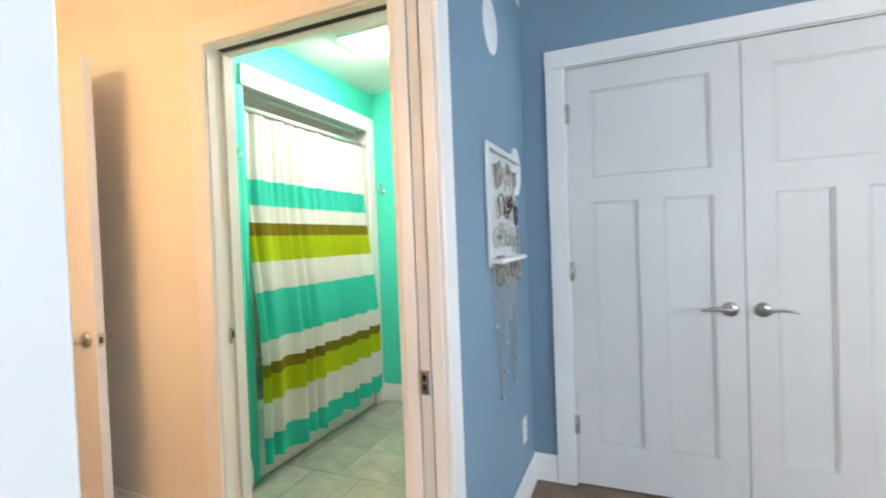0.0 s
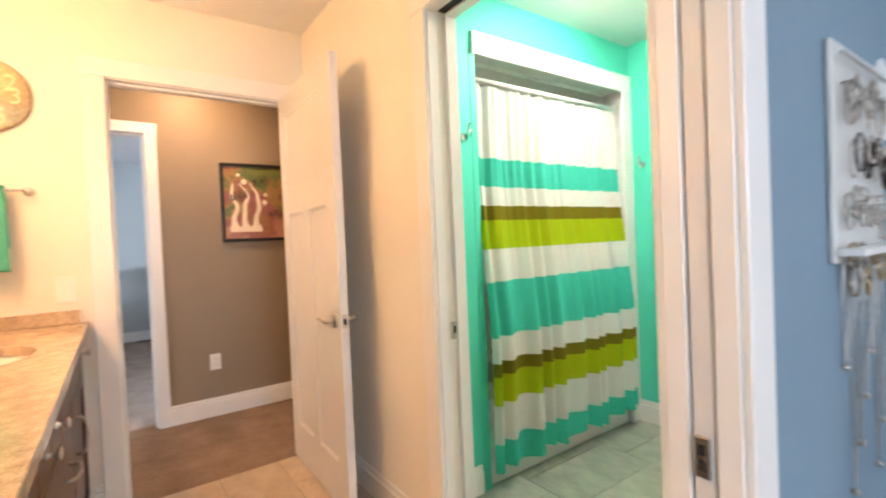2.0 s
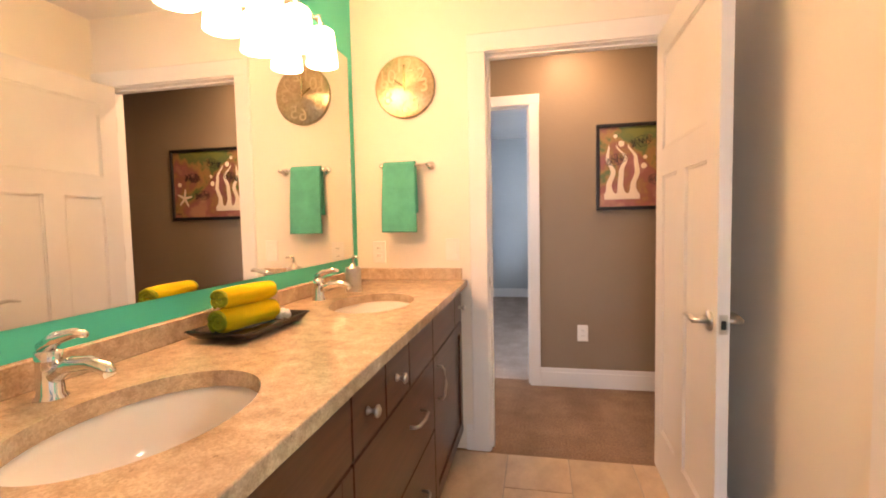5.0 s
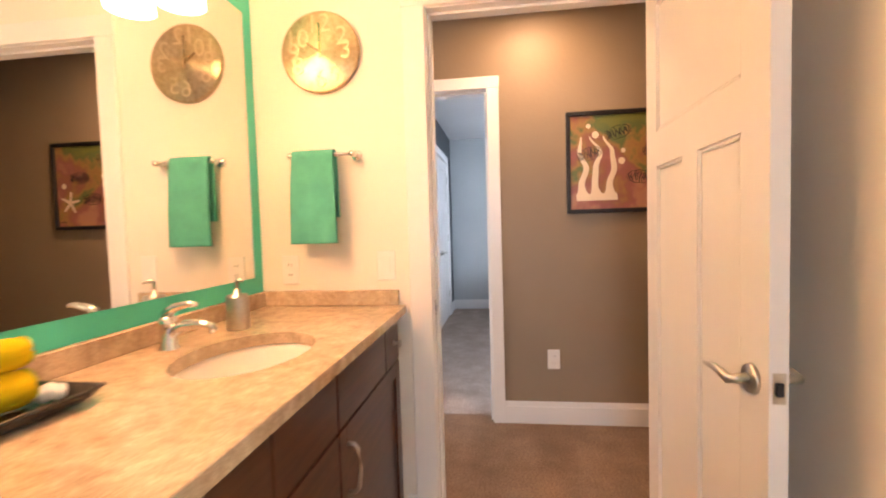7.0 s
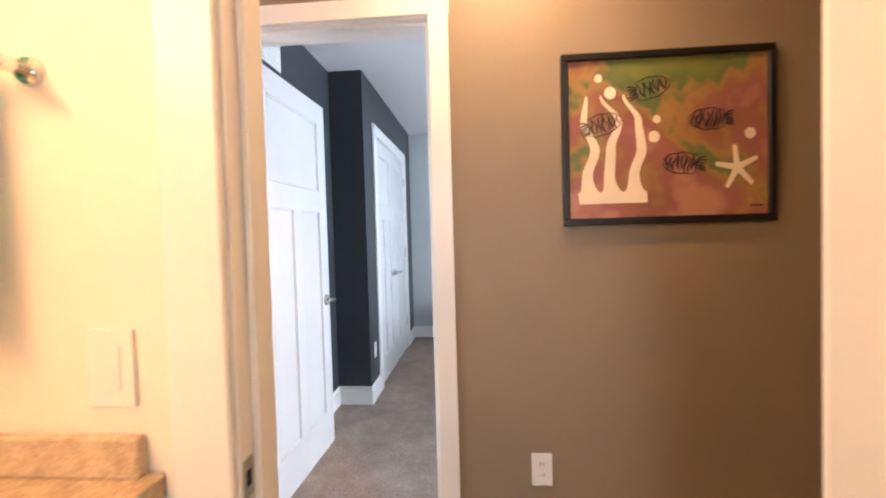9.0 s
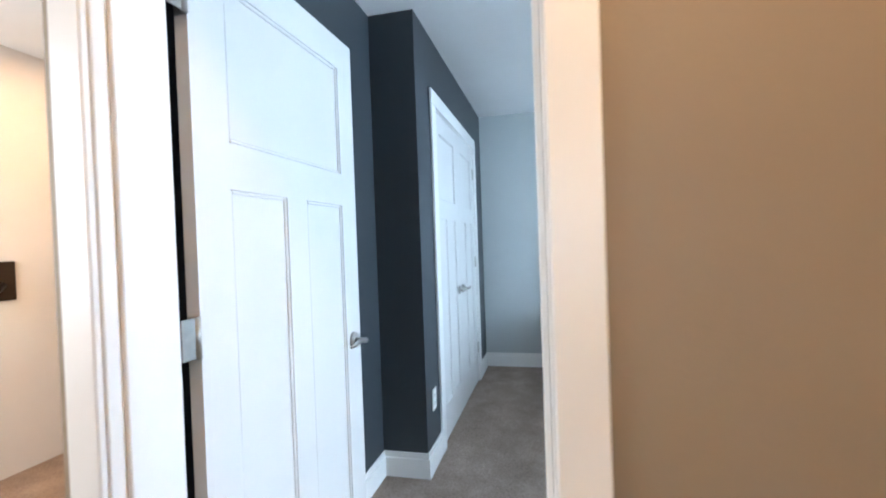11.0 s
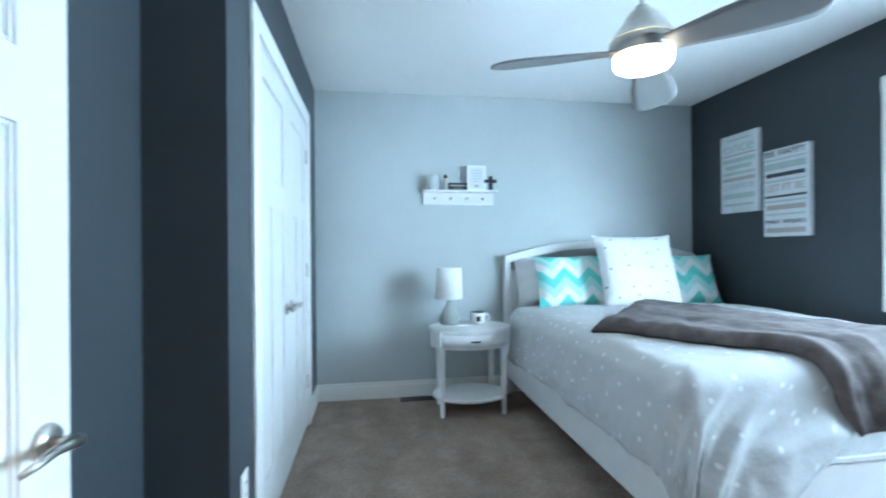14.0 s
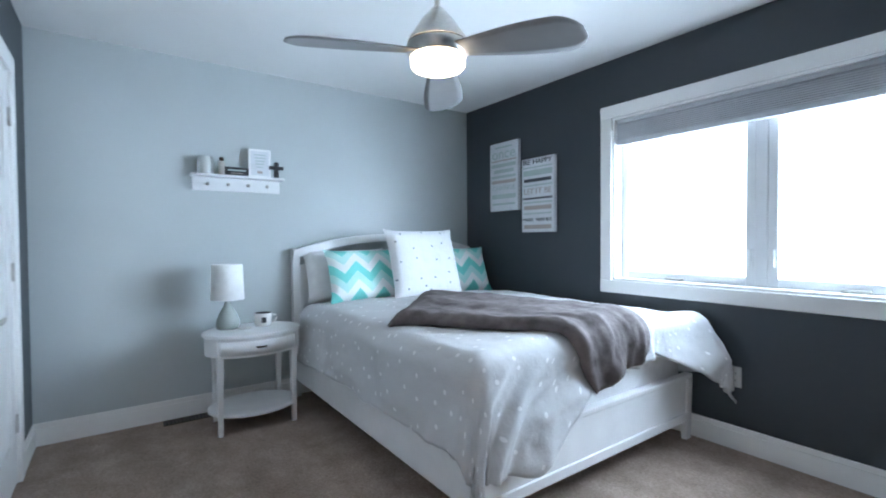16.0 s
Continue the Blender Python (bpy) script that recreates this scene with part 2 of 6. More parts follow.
# ---------------------------------------------------------------- mesh helpers
def box(bm, x0, x1, y0, y1, z0, z1, bevel=0.0, seg=1):
    r = bmesh.ops.create_cube(bm, size=1.0, matrix=Matrix.Translation(((x0 + x1) / 2, (y0 + y1) / 2, (z0 + z1) / 2)) @ Matrix.Diagonal((abs(x1 - x0), abs(y1 - y0), abs(z1 - z0), 1)))
    if bevel:
        edges = list({e for v in r["verts"] for e in v.link_edges})
        bmesh.ops.bevel(bm, geom=edges, offset=bevel, segments=seg, affect="EDGES", profile=0.6)
    return bm


def bx(*a, **k):
    return box(bmesh.new(), *a, **k)


def cyl(bm, p0, p1, r0, r1=None, n=20, caps=True):
    p0, p1 = Vector(p0), Vector(p1)
    d = p1 - p0
    m = Matrix.Translation((p0 + p1) / 2) @ d.to_track_quat("Z", "Y").to_matrix().to_4x4()
    bmesh.ops.create_cone(bm, cap_ends=caps, segments=n, radius1=r0, radius2=r0 if r1 is None else r1, depth=d.length, matrix=m)
    return bm


def lathe(bm, prof, n=32, centre=(0, 0, 0), sx=1.0, sy=1.0):
    """Revolve (radius, height) pairs about z."""
    cx, cy, cz = centre
    rings = [[bm.verts.new((cx + r * sx * math.cos(2 * math.pi * k / n), cy + r * sy * math.sin(2 * math.pi * k / n), cz + z)) for k in range(n)] for r, z in prof]
    for a, b in zip(rings, rings[1:]):
        for k in range(n):
            bm.faces.new((a[k], a[(k + 1) % n], b[(k + 1) % n], b[k]))
    return bm


def tube(bm, pts, r, n=10):
    """A round bar along points; r a number or one a point."""
    pts = [Vector(p) for p in pts]
    rings = []
    for k, p in enumerate(pts):
        d = (pts[min(k + 1, len(pts) - 1)] - pts[max(k - 1, 0)]).normalized()
        side = d.cross(Vector((0, 0, 1)))
        side = side.normalized() if side.length > 1e-3 else Vector((1, 0, 0))
        up = side.cross(d)
        rr = r[k] if isinstance(r, (list, tuple)) else r
        rings.append([bm.verts.new(p + rr * (math.cos(2 * math.pi * j / n) * side + math.sin(2 * math.pi * j / n) * up)) for j in range(n)])
    for a, b in zip(rings, rings[1:]):
        for j in range(n):
            bm.faces.new((a[j], a[(j + 1) % n], b[(j + 1) % n], b[j]))
    bm.faces.new(rings[0])
    bm.faces.new(rings[-1][::-1])
    return bm


def grid(bm, f, nu, nv):
    v = [[bm.verts.new(f(i / nu, j / nv)) for j in range(nv + 1)] for i in range(nu + 1)]
    for i in range(nu):
        for j in range(nv):
            bm.faces.new((v[i][j], v[i + 1][j], v[i + 1][j + 1], v[i][j + 1]))
    return bm


def mesh_of(name, bm, mats, smooth=False):
    me = bpy.data.meshes.new(name)
    bmesh.ops.recalc_face_normals(bm, faces=bm.faces)
    for f in bm.faces:
        f.smooth = smooth
    bm.to_mesh(me)
    bm.free()
    for m in mats if isinstance(mats, (list, tuple)) else [mats]:
        me.materials.append(m)
    return me


def part(name, bm, material, parent, label="", smooth=False):
    ob = new(name, mesh_of(name, bm, material, smooth))
    ob.parent = parent
    if label:
        tagged(ob, label)
    return ob


def thing(name, label, category, at=(0, 0, 0), turn=0.0, group="", kind=""):
    ob = new(name)
    ob.empty_display_size = 0.1
    ob.matrix_world = pose(*at, 0, 0, turn)
    return tagged(ob, label, category, group, kind)


def piece(name, bm, material, label="", category="", kind="structure", smooth=False, group=""):
    return tagged(new(name, mesh_of(name, bm, material, smooth)), label, category, group, kind)


def solid(ob, t, offset=0.0):
    md = ob.modifiers.new("thickness", "SOLIDIFY")
    md.thickness, md.offset = t, offset
    return ob


# ---------------------------------------------------------------- setting
CEIL = 2.44
RIM = 0.018                    # room for a lining round each clear opening


def wall(name, axis, p0, p1, a0, a1, lo, hi, holes=(), label="", top=CEIL):
    """A wall between the planes p0 < p1 of one axis, from a0 to a1 along the other; lo and hi: paint of its two sides."""
    bm = bmesh.new()
    cuts = sorted((h0 - RIM, h1 + RIM, z0, z1 + RIM) for h0, h1, z0, z1 in holes)
    at = a0
    spans = []
    for h0, h1, z0, z1 in cuts:
        if h0 > at:
            spans.append((at, h0, 0, top))
        if z0 > 0:
            spans.append((h0, h1, 0, z0))
        if z1 < top:
            spans.append((h0, h1, z1, top))
        at = h1
    if at < a1:
        spans.append((at, a1, 0, top))
    for s0, s1, z0, z1 in spans:
        box(bm, p0, p1, s0, s1, z0, z1) if axis == "x" else box(bm, s0, s1, p0, p1, z0, z1)
    bmesh.ops.remove_doubles(bm, verts=bm.verts, dist=1e-5)
    bmesh.ops.recalc_face_normals(bm, faces=bm.faces)
    k = 0 if axis == "x" else 1
    for f in bm.faces:
        c = f.calc_center_median()[k]
        f.material_index = 0 if c < (p0 + p1) / 2 - 1e-4 else 1 if c > (p0 + p1) / 2 + 1e-4 else 0
    me = bpy.data.meshes.new(name)
    bm.to_mesh(me)
    bm.free()
    me.materials.append(M[lo])
    me.materials.append(M[hi])
    return tagged(new(name, me), label, "wall", "", "structure")


# plan (metres)
BX0, BX1 = -2.74, -2.625      # wall between hall and bath
PX0, PX1 = -0.395, -0.275      # wall between bath and blue room
HX = -3.625                   # hall's long wall
RX = -3.78                    # bedroom side of it
MY = 0.205                    # mirror wall
RY0, RY1 = 1.865, 1.985        # wall between bath and tub room
TX = -1.625                   # tub room's wall with the alcove
TY = 3.60                     # tub room's end
FX = -7.443                   # bedroom's far wall
CY = 0.445                    # closet wall
WY = 3.69                     # window wall
UX = -5.27                    # side of the closet's corner
NY = 0.20                     # wall behind the bedroom's door
QY = 2.82                     # blue room's closet wall

wall("wall_bath_end", "x", BX0, BX1, 0.10, 3.4, "taupe", "cream", [(0.915, 1.79, 0, 2.03)], "cream bath wall, taupe on the hall side, with a doorway")
wall("wall_mirror", "y", 0.10, MY, BX1, PX0, "core", "teal", (), "teal painted wall behind the vanity mirror")
wall("wall_blue_room", "x", PX0, PX1, -2.5, QY, "cream", "blue", [(0.795, 1.70, 0, 2.03)], "blue painted wall with a pocket doorway into the bath")
wall("wall_tub_room", "y", RY0, RY1, BX1, PX0, "cream", "teal", [(-1.325, -0.50, 0, 2.03)], "cream wall with a pocket doorway into the tub room")
wall("wall_tub_alcove", "x", TX - 0.10, TX, RY1, TY, "surround", "teal", [(2.335, 3.505, 0, 2.065)], "teal wall round the tub alcove")
wall("wall_tub_end", "y", TY, TY + 0.1, -2.5, PX0, "teal", "core", (), "teal end wall of the tub room")
wall("wall_hall_stub", "x", RX, RX + 0.02, 0.12, 0.245, "slate", "landing", (), "pale end of the hall wall beside the bedroom doorway")
wall("wall_hall", "x", RX, HX, 0.245, 3.4, "slate", "taupe", [(0.350, 1.10, 0, 2.0)], "taupe hall wall with the bedroom doorway")
wall("wall_hall_end", "y", 3.4, 3.5, -3.8, -2.6, "taupe", "core", (), "taupe end wall of the hall")
wall("wall_landing_bath", "x", -2.74, -2.64, -2.0, 0.10, "landing", "core", [(-1.6, -0.5, 0.9, 2.05)], "pale landing wall")
wall("wall_landing", "y", -2.05, -1.90, -5.55, -2.64, "core", "landing", (), "pale landing wall with a sconce")
wall("wall_landing_end", "x", -5.67, -5.55, -2.05, 0.12, "core", "taupe", (), "taupe wall at the end of the landing")
wall("wall_bedroom_recess", "y", 0.12, NY, -5.74, RX, "landing", "slate", (), "dark slate wall behind the bedroom door")
wall("wall_closet_side", "x", UX - 0.10, UX, NY, CY - 0.10, "core", "slate", (), "dark slate end of the closet")
piece("wall_closet_corner", bx(UX - 0.10, UX, CY - 0.10, CY, 0, CEIL), M["slate"], "dark slate corner of the closet", "wall")
wall("wall_closet", "y", CY - 0.10, CY, FX, UX - 0.10, "core", "slate", [(-6.955, -5.64, 0, 2.03)], "dark slate closet wall with double doors")
wall("wall_bedroom_far", "x", FX - 0.12, FX, 0.2, WY + 0.16, "core", "grey", (), "grey-blue wall behind the bed")
wall("wall_bedroom_window", "y", WY, WY + 0.16, FX, RX, "slate", "core", [(-5.794, -4.082, 0.905, 2.012)], "dark slate wall with a wide window")
wall("wall_bedroom_hall", "x", RX - 0.02, RX, 3.4, WY, "slate", "core", (), "dark slate wall")
wall("wall_blue_closet", "y", QY, QY + 0.1, PX0, 3.3, "blue", "core", [(-0.065, 1.38, 0, 2.03)], "blue wall with white double closet doors")
wall("wall_blue_far", "x", 3.3, 3.4, -2.5, QY + 0.1, "blue", "core", [(0.1, 1.7, 0.9, 2.1)], "blue bedroom wall with a side window")
# unseen wall; its opening is added to let the fill light in
wall("wall_blue_window", "y", -2.6, -2.5, PX0, 3.3, "core", "blue", [(0.6, 2.3, 0.9, 2.1)], "unseen blue bedroom wall with an added window opening")
piece("wall_closet_back", bx(FX, UX - 0.24, CY - 0.52, CY - 0.5, 0, CEIL), M["core"], "back of the closet", "wall")
piece("wall_blue_closet_back", bx(PX0, 3.3, QY + 0.6, QY + 0.62, 0, CEIL), M["core"], "back of the blue room's closet", "wall")

piece("ceiling_bath", bx(BX0, PX1, 0.1, RY1, CEIL, CEIL + 0.1), M["ceiling"], "flat white bath ceiling", "ceiling")
piece("ceiling_tub_room", bx(-2.6, PX1, RY1, TY + 0.1, CEIL - 0.07, CEIL + 0.1), M["ceiling"], "flat white ceiling over the tub room", "ceiling")
piece("ceiling_hall", bx(-5.74, BX0, -2.05, 0.12, CEIL, CEIL + 0.1), M["ceiling"], "flat white ceiling over the landing", "ceiling")
piece("ceiling_hallway", bx(HX - 0.1, BX0, 0.12, 3.5, CEIL, CEIL + 0.1), M["ceiling"], "flat white hall ceiling", "ceiling")
piece("ceiling_bedroom", bx(FX - 0.1, HX - 0.1, 0.12, WY + 0.16, CEIL - 0.004, CEIL + 0.1), M["ceiling"], "flat white bedroom ceiling", "ceiling")
piece("ceiling_blue_room", bx(PX1, 3.4, -2.6, QY + 0.6, CEIL, CEIL + 0.1), M["ceiling"], "flat white ceiling of the blue room", "ceiling")

piece("floor_carpet_hall", bx(-5.74, -2.605, -2.05, 3.5, -0.08, 0.0), M["carpet_hall"], "tan cut-pile hall carpet", "carpet")
piece("floor_carpet_bedroom", bx(FX - 0.1, RX + 0.06, 0.0, WY + 0.1, -0.07, 0.003), M["carpet_bed"], "brown-grey cut-pile bedroom carpet", "carpet")
piece("floor_carpet_blue", bx(PX1, 3.4, -2.6, QY + 0.6, -0.08, 0.0), M["carpet_hall"], "tan carpet of the blue room", "carpet")
ground = piece("ground", bx(-60, 60, -60, 60, -3.2, -3.0), plain("lawn", (0.08, 0.12, 0.05), 0.95, 0, 0.3, 2.0), "lawn outside the house", "lawn")


def trim_round(name, axis, face, out, a0, a1, top, wide=0.088, thick=0.016, label="flat white door casing"):
    """Casing boards on a wall face; out is +1 or -1 along the axis; a0, a1 the clear opening."""
    root = thing(name, label, "casing", kind="structure")
    f0, f1 = sorted((face, face + out * thick))
    def bd(s0, s1, z0, z1):
        bm = bmesh.new()
        box(bm, f0, f1, s0, s1, z0, z1, 0.003) if axis == "x" else box(bm, s0, s1, f0, f1, z0, z1, 0.003)
        return bm
    a0, a1, top = a0 - 0.005, a1 + 0.005, top + 0.005
    part("side_board", bd(a0 - wide, a0, 0.0, top), M["trim"], root)
    part("side_board", bd(a1, a1 + wide, 0.0, top), M["trim"], root)
    part("head_board", bd(a0 - wide - 0.004, a1 + wide + 0.004, top, top + wide), M["trim"], root)
    return root


def jamb(name, axis, p0, p1, a0, a1, top, thick=0.018, stop=None, label="white painted door lining"):
    root = thing(name, label, "door lining", kind="structure")
    def bd(s0, s1, z0, z1, q0=p0, q1=p1):
        return bx(q0, q1, s0, s1, z0, z1, bevel=0.002) if axis == "x" else bx(s0, s1, q0, q1, z0, z1, bevel=0.002)
    a0, a1, top = a0 - thick, a1 + thick, top + thick
    part("side_lining", bd(a0, a0 + thick, 0, top - thick), M["trim"], root)
    part("side_lining", bd(a1 - thick, a1, 0, top - thick), M["trim"], root)
    part("head_lining", bd(a0, a1, top - thick, top), M["trim"], root)
    if stop:
        q0, q1 = stop
        part("door_stop", bd(a0 + thick, a0 + thick + 0.011, 0, top - thick, q0, q1), M["trim"], root)
        part("door_stop", bd(a1 - thick - 0.011, a1 - thick, 0, top - thick, q0, q1), M["trim"], root)
        part("door_stop", bd(a0 + thick + 0.011, a1 - thick - 0.011, top - thick - 0.011, top - thick, q0, q1), M["trim"], root)
    return root


def split_jamb(name, axis, p0, p1, a, into, top, label):
    """Pocket side of a sliding door: two boards with the slot between; into: which way the pocket lies."""
    root = thing(name, label, "door lining", kind="structure")
    w = (p1 - p0) / 2 - 0.022
    a0, a1 = sorted((a, a + into * 0.017))
    for q0, q1 in ((p0, p0 + w), (p1 - w, p1)):
        part("side_lining", bx(q0, q1, a0, a1, 0, top, bevel=0.002) if axis == "x" else bx(a0, a1, q0, q1, 0, top, bevel=0.002), M["trim"], root)
    return root


def baseboard(axis, face, out, a0, a1, mat="trim", h=0.135):
    f1, f2 = face + out * 0.014, face + out * 0.008
    bm = bmesh.new()
    def bd(q0, q1, z0, z1):
        q0, q1 = sorted((q0, q1))
        box(bm, q0, q1, a0, a1, z0, z1, 0.002) if axis == "x" else box(bm, a0, a1, q0, q1, z0, z1, 0.002)
    bd(face, f1, 0.0, h - 0.03)
    bd(face, f2, h - 0.03, h)
    return piece("baseboard", bm, M[mat], "white painted baseboard with a stepped cap", "baseboard")


trim_round("trim_bath_door", "x", BX1, 1, 0.915, 1.79, 2.03)
trim_round("trim_bath_door_hall", "x", BX0, -1, 0.915, 1.79, 2.03)
jamb("lining_bath_door", "x", BX0, BX1, 0.915, 1.79, 2.03, stop=(BX0 + 0.03, BX1 - 0.04))
trim_round("trim_tub_door", "y", RY0, -1, -1.325, -0.50, 2.03)
trim_round("trim_tub_door_inside", "y", RY1, 1, -1.325, -0.50, 2.03)
trim_round("trim_blue_door", "x", PX1, 1, 0.795, 1.70, 2.03, 0.088)
trim_round("trim_blue_door_bath", "x", PX0, -1, 0.795, 1.70, 2.03)
trim_round("trim_bedroom_door", "x", HX, 1, 0.350, 1.10, 2.0, 0.070)
trim_round("trim_bedroom_door_inside", "x", RX, -1, 0.350, 1.10, 2.0)
jamb("lining_bedroom_door", "x", RX, HX, 0.350, 1.10, 2.0, stop=(RX + 0.04, HX - 0.03))
trim_round("trim_closet", "y", CY, 1, -6.955, -5.64, 2.03)
trim_round("trim_blue_closet", "y", QY, -1, -0.065, 1.38, 2.03)
jamb("lining_blue_closet", "y", QY, QY + 0.1, -0.065, 1.38, 2.03)
jamb("lining_closet", "y", CY - 0.1, CY, -6.955, -5.64, 2.03)

# pocket door linings
split_jamb("pocket_lining_blue", "x", PX0, PX1, 1.70, 1, 2.03, "white split lining of the pocket door")
split_jamb("pocket_lining_tub", "y", RY0, RY1, -0.50, 1, 2.03, "white split lining of the tub room's pocket door")
split_jamb("strike_lining_tub", "y", RY0, RY1, -1.325, -1, 2.03, "white lining that the tub room's pocket door meets")
split_jamb("strike_lining_blue", "x", PX0, PX1, 0.795, -1, 2.03, "white lining that the pocket door meets")
for nm, q0, q1, s0, s1, ax in (("head_lining_tub", RY0, RY1, -1.325, -0.50, "y"), ("head_lining_blue", PX0, PX1, 0.795, 1.70, "x")):
    hl = thing(nm, "white head lining with the dark track slot of a pocket door", "door lining", kind="structure")
    for a, b, mt, pn, zz in ((q0, q0 + 0.038, "trim", "head_lining", 2.0), (q1 - 0.038, q1, "trim", "head_lining", 2.0), (q0 + 0.038, q1 - 0.038, "dark", "track", 2.038)):
        part(pn, bx(s0, s1, a, b, max(zz, 2.03), 2.047) if ax == "y" else bx(a, b, s0, s1, max(zz, 2.03), 2.047), M[mt], hl)

baseboard("x", BX1, 1, MY + 0.58, 0.832)
baseboard("y", RY0, -1, BX1, -1.42)
baseboard("x", HX, 1, 1.163, 3.4)
baseboard("x", BX0, -1, 1.885, 3.4)
baseboard("x", BX0, -1, 0.10, 0.83)
baseboard("x", -5.55, 1, -1.86, 0.12)
baseboard("y", NY, 1, UX, RX)
baseboard("x", UX, 1, NY, CY)
baseboard("y", CY, 1, -5.547, UX + 0.014)
baseboard("y", CY, 1, FX, -7.05)
baseboard("x", FX, 1, CY, WY)
baseboard("y", WY, -1, FX, RX)
baseboard("x", RX, -1, 1.163, WY)
baseboard("x", TX, 1, RY1, 2.28)
baseboard("y", TY, -1, TX, PX0)
baseboard("x", PX1, 1, 1.795, QY)
baseboard("y", QY, -1, PX1, -0.16)


# ---------------------------------------------------------------- doors
def lever(root, x, y, z, out, along):
    """A nickel lever on a round rose; out: side of the leaf (y), along: way it points (x)."""
    h = part("door_handle", cyl(cyl(bmesh.new(), (x, y, z), (x, y + out * 0.010, z), 0.032, 0.029, 28), (x, y + out * 0.01, z), (x, y + out * 0.05, z), 0.011, 0.010, 16), M["nickel"], root, "brushed nickel lever handle", True)
    pts = [(x - along * 0.004, y + out * 0.048, z), (x + along * 0.03, y + out * 0.052, z + 0.006), (x + along * 0.06, y + out * 0.052, z + 0.008), (x + along * 0.09, y + out * 0.050, z + 0.002), (x + along * 0.115, y + out * 0.047, z - 0.002)]
    part("lever_arm", tube(bmesh.new(), pts, [0.011, 0.009, 0.008, 0.007, 0.005], 12), M["nickel"], h, "", True)
    return h


def door_leaf(root, w, h, t=0.035, x0=0.0):
    """Three-panel craftsman leaf from x0 along +x, thickness along y about 0, as parts of root."""
    st, top, mid, bot = 0.112, 0.115, 0.115, 0.21
    zs = 1.37                         # top of the lower panels
    x1 = x0 + w
    bm = bmesh.new()
    y0, y1 = -t / 2, t / 2
    for a in ((x0, x0 + st, 0, h), (x1 - st, x1, 0, h), (x0 + st, x1 - st, h - top, h), (x0 + st, x1 - st, zs, zs + mid), (x0 + st, x1 - st, 0, bot)):
        box(bm, a[0], a[1], y0, y1, a[2], a[3])
    xm = (x0 + x1) / 2
    box(bm, xm - 0.052, xm + 0.052, y0, y1, bot, zs)
    leaf = part("door_leaf", bm, M["door"], root)
    for a in ((x0 + st, x1 - st, zs + mid, h - top), (x0 + st, xm - 0.052, bot, zs), (xm + 0.052, x1 - st, bot, zs)):
        part("panel", bx(a[0] - 0.002, a[1] + 0.002, -0.0095, 0.0095, a[2] - 0.002, a[3] + 0.002), M["door"], leaf)
        for s in (1, -1):
            fr = bmesh.new()
            f0, f1 = sorted((s * 0.0095, s * 0.0145))
            for b in ((a[0], a[0] + 0.012, a[2], a[3]), (a[1] - 0.012, a[1], a[2], a[3]), (a[0] + 0.012, a[1] - 0.012, a[2], a[2] + 0.012), (a[0] + 0.012, a[1] - 0.012, a[3] - 0.012, a[3])):
                box(fr, b[0], b[1], f0, f1, b[2], b[3], 0.004)
            part("panel_moulding", fr, M["door"], leaf)
    return leaf


def hinges(root, x, y, zs=(0.26, 1.035, 1.81), leafs=0.032, dx=1):
    for z in zs:
        hg = part("hinge", cyl(bmesh.new(), (x, y, z - 0.045), (x, y, z + 0.045), 0.007, n=14), M["nickel"], root, "brushed nickel butt hinge", True)
        part("hinge_plate", bx(x - leafs, x + leafs, y - 0.0035, y - 0.0005, z - 0.045, z + 0.045, bevel=0.001), M["nickel"], hg)


# bath door, standing open against the tub-room wall
d = thing("door_1", "white three-panel bath door standing open, nickel lever", "door", (-2.612, 1.722, 0.012), -1.2, kind="structure")
door_leaf(d, 0.80, 2.015)
lever(d, 0.74, -0.0175, 0.86, -1, -1)
lever(d, 0.74, 0.0175, 0.86, 1, -1)
hinges(d, -0.006, 0.02)
part("latch_plate", bx(0.8002, 0.8015, -0.012, 0.012, 0.83, 0.89), M["nickel"], d, "nickel latch plate")
part("latch", bx(0.801, 0.807, -0.007, 0.007, 0.845, 0.872, bevel=0.002), M["dark"], d, "dark latch bolt")

# bedroom door, standing open against the recess
d = thing("door_2", "white three-panel bedroom door standing open, nickel lever", "door", BDOOR, BDOOR_TURN, kind="structure")
door_leaf(d, 0.81, 1.99)
lever(d, 0.75, 0.0175, 0.86, 1, -1)
lever(d, 0.75, -0.0175, 0.86, -1, -1)
for z in (0.25, 1.03, 1.79):
    hg = part("hinge", cyl(bmesh.new(), (-0.012, -0.021, z - 0.047), (-0.012, -0.021, z + 0.047), 0.0075, n=14), M["nickel"], d, "brushed nickel butt hinge", True)
    part("hinge_plate", bx(-0.0035, -0.0008, -0.020, 0.015, z - 0.045, z + 0.045, bevel=0.001), M["nickel"], hg)
    part("hinge_plate", bx(-0.056, -0.018, -0.0215, -0.0185, z - 0.045, z + 0.045, bevel=0.001), M["nickel"], hg)
part("latch_plate", bx(0.8102, 0.8115, -0.012, 0.012, 0.83, 0.89), M["nickel"], d, "nickel latch plate")


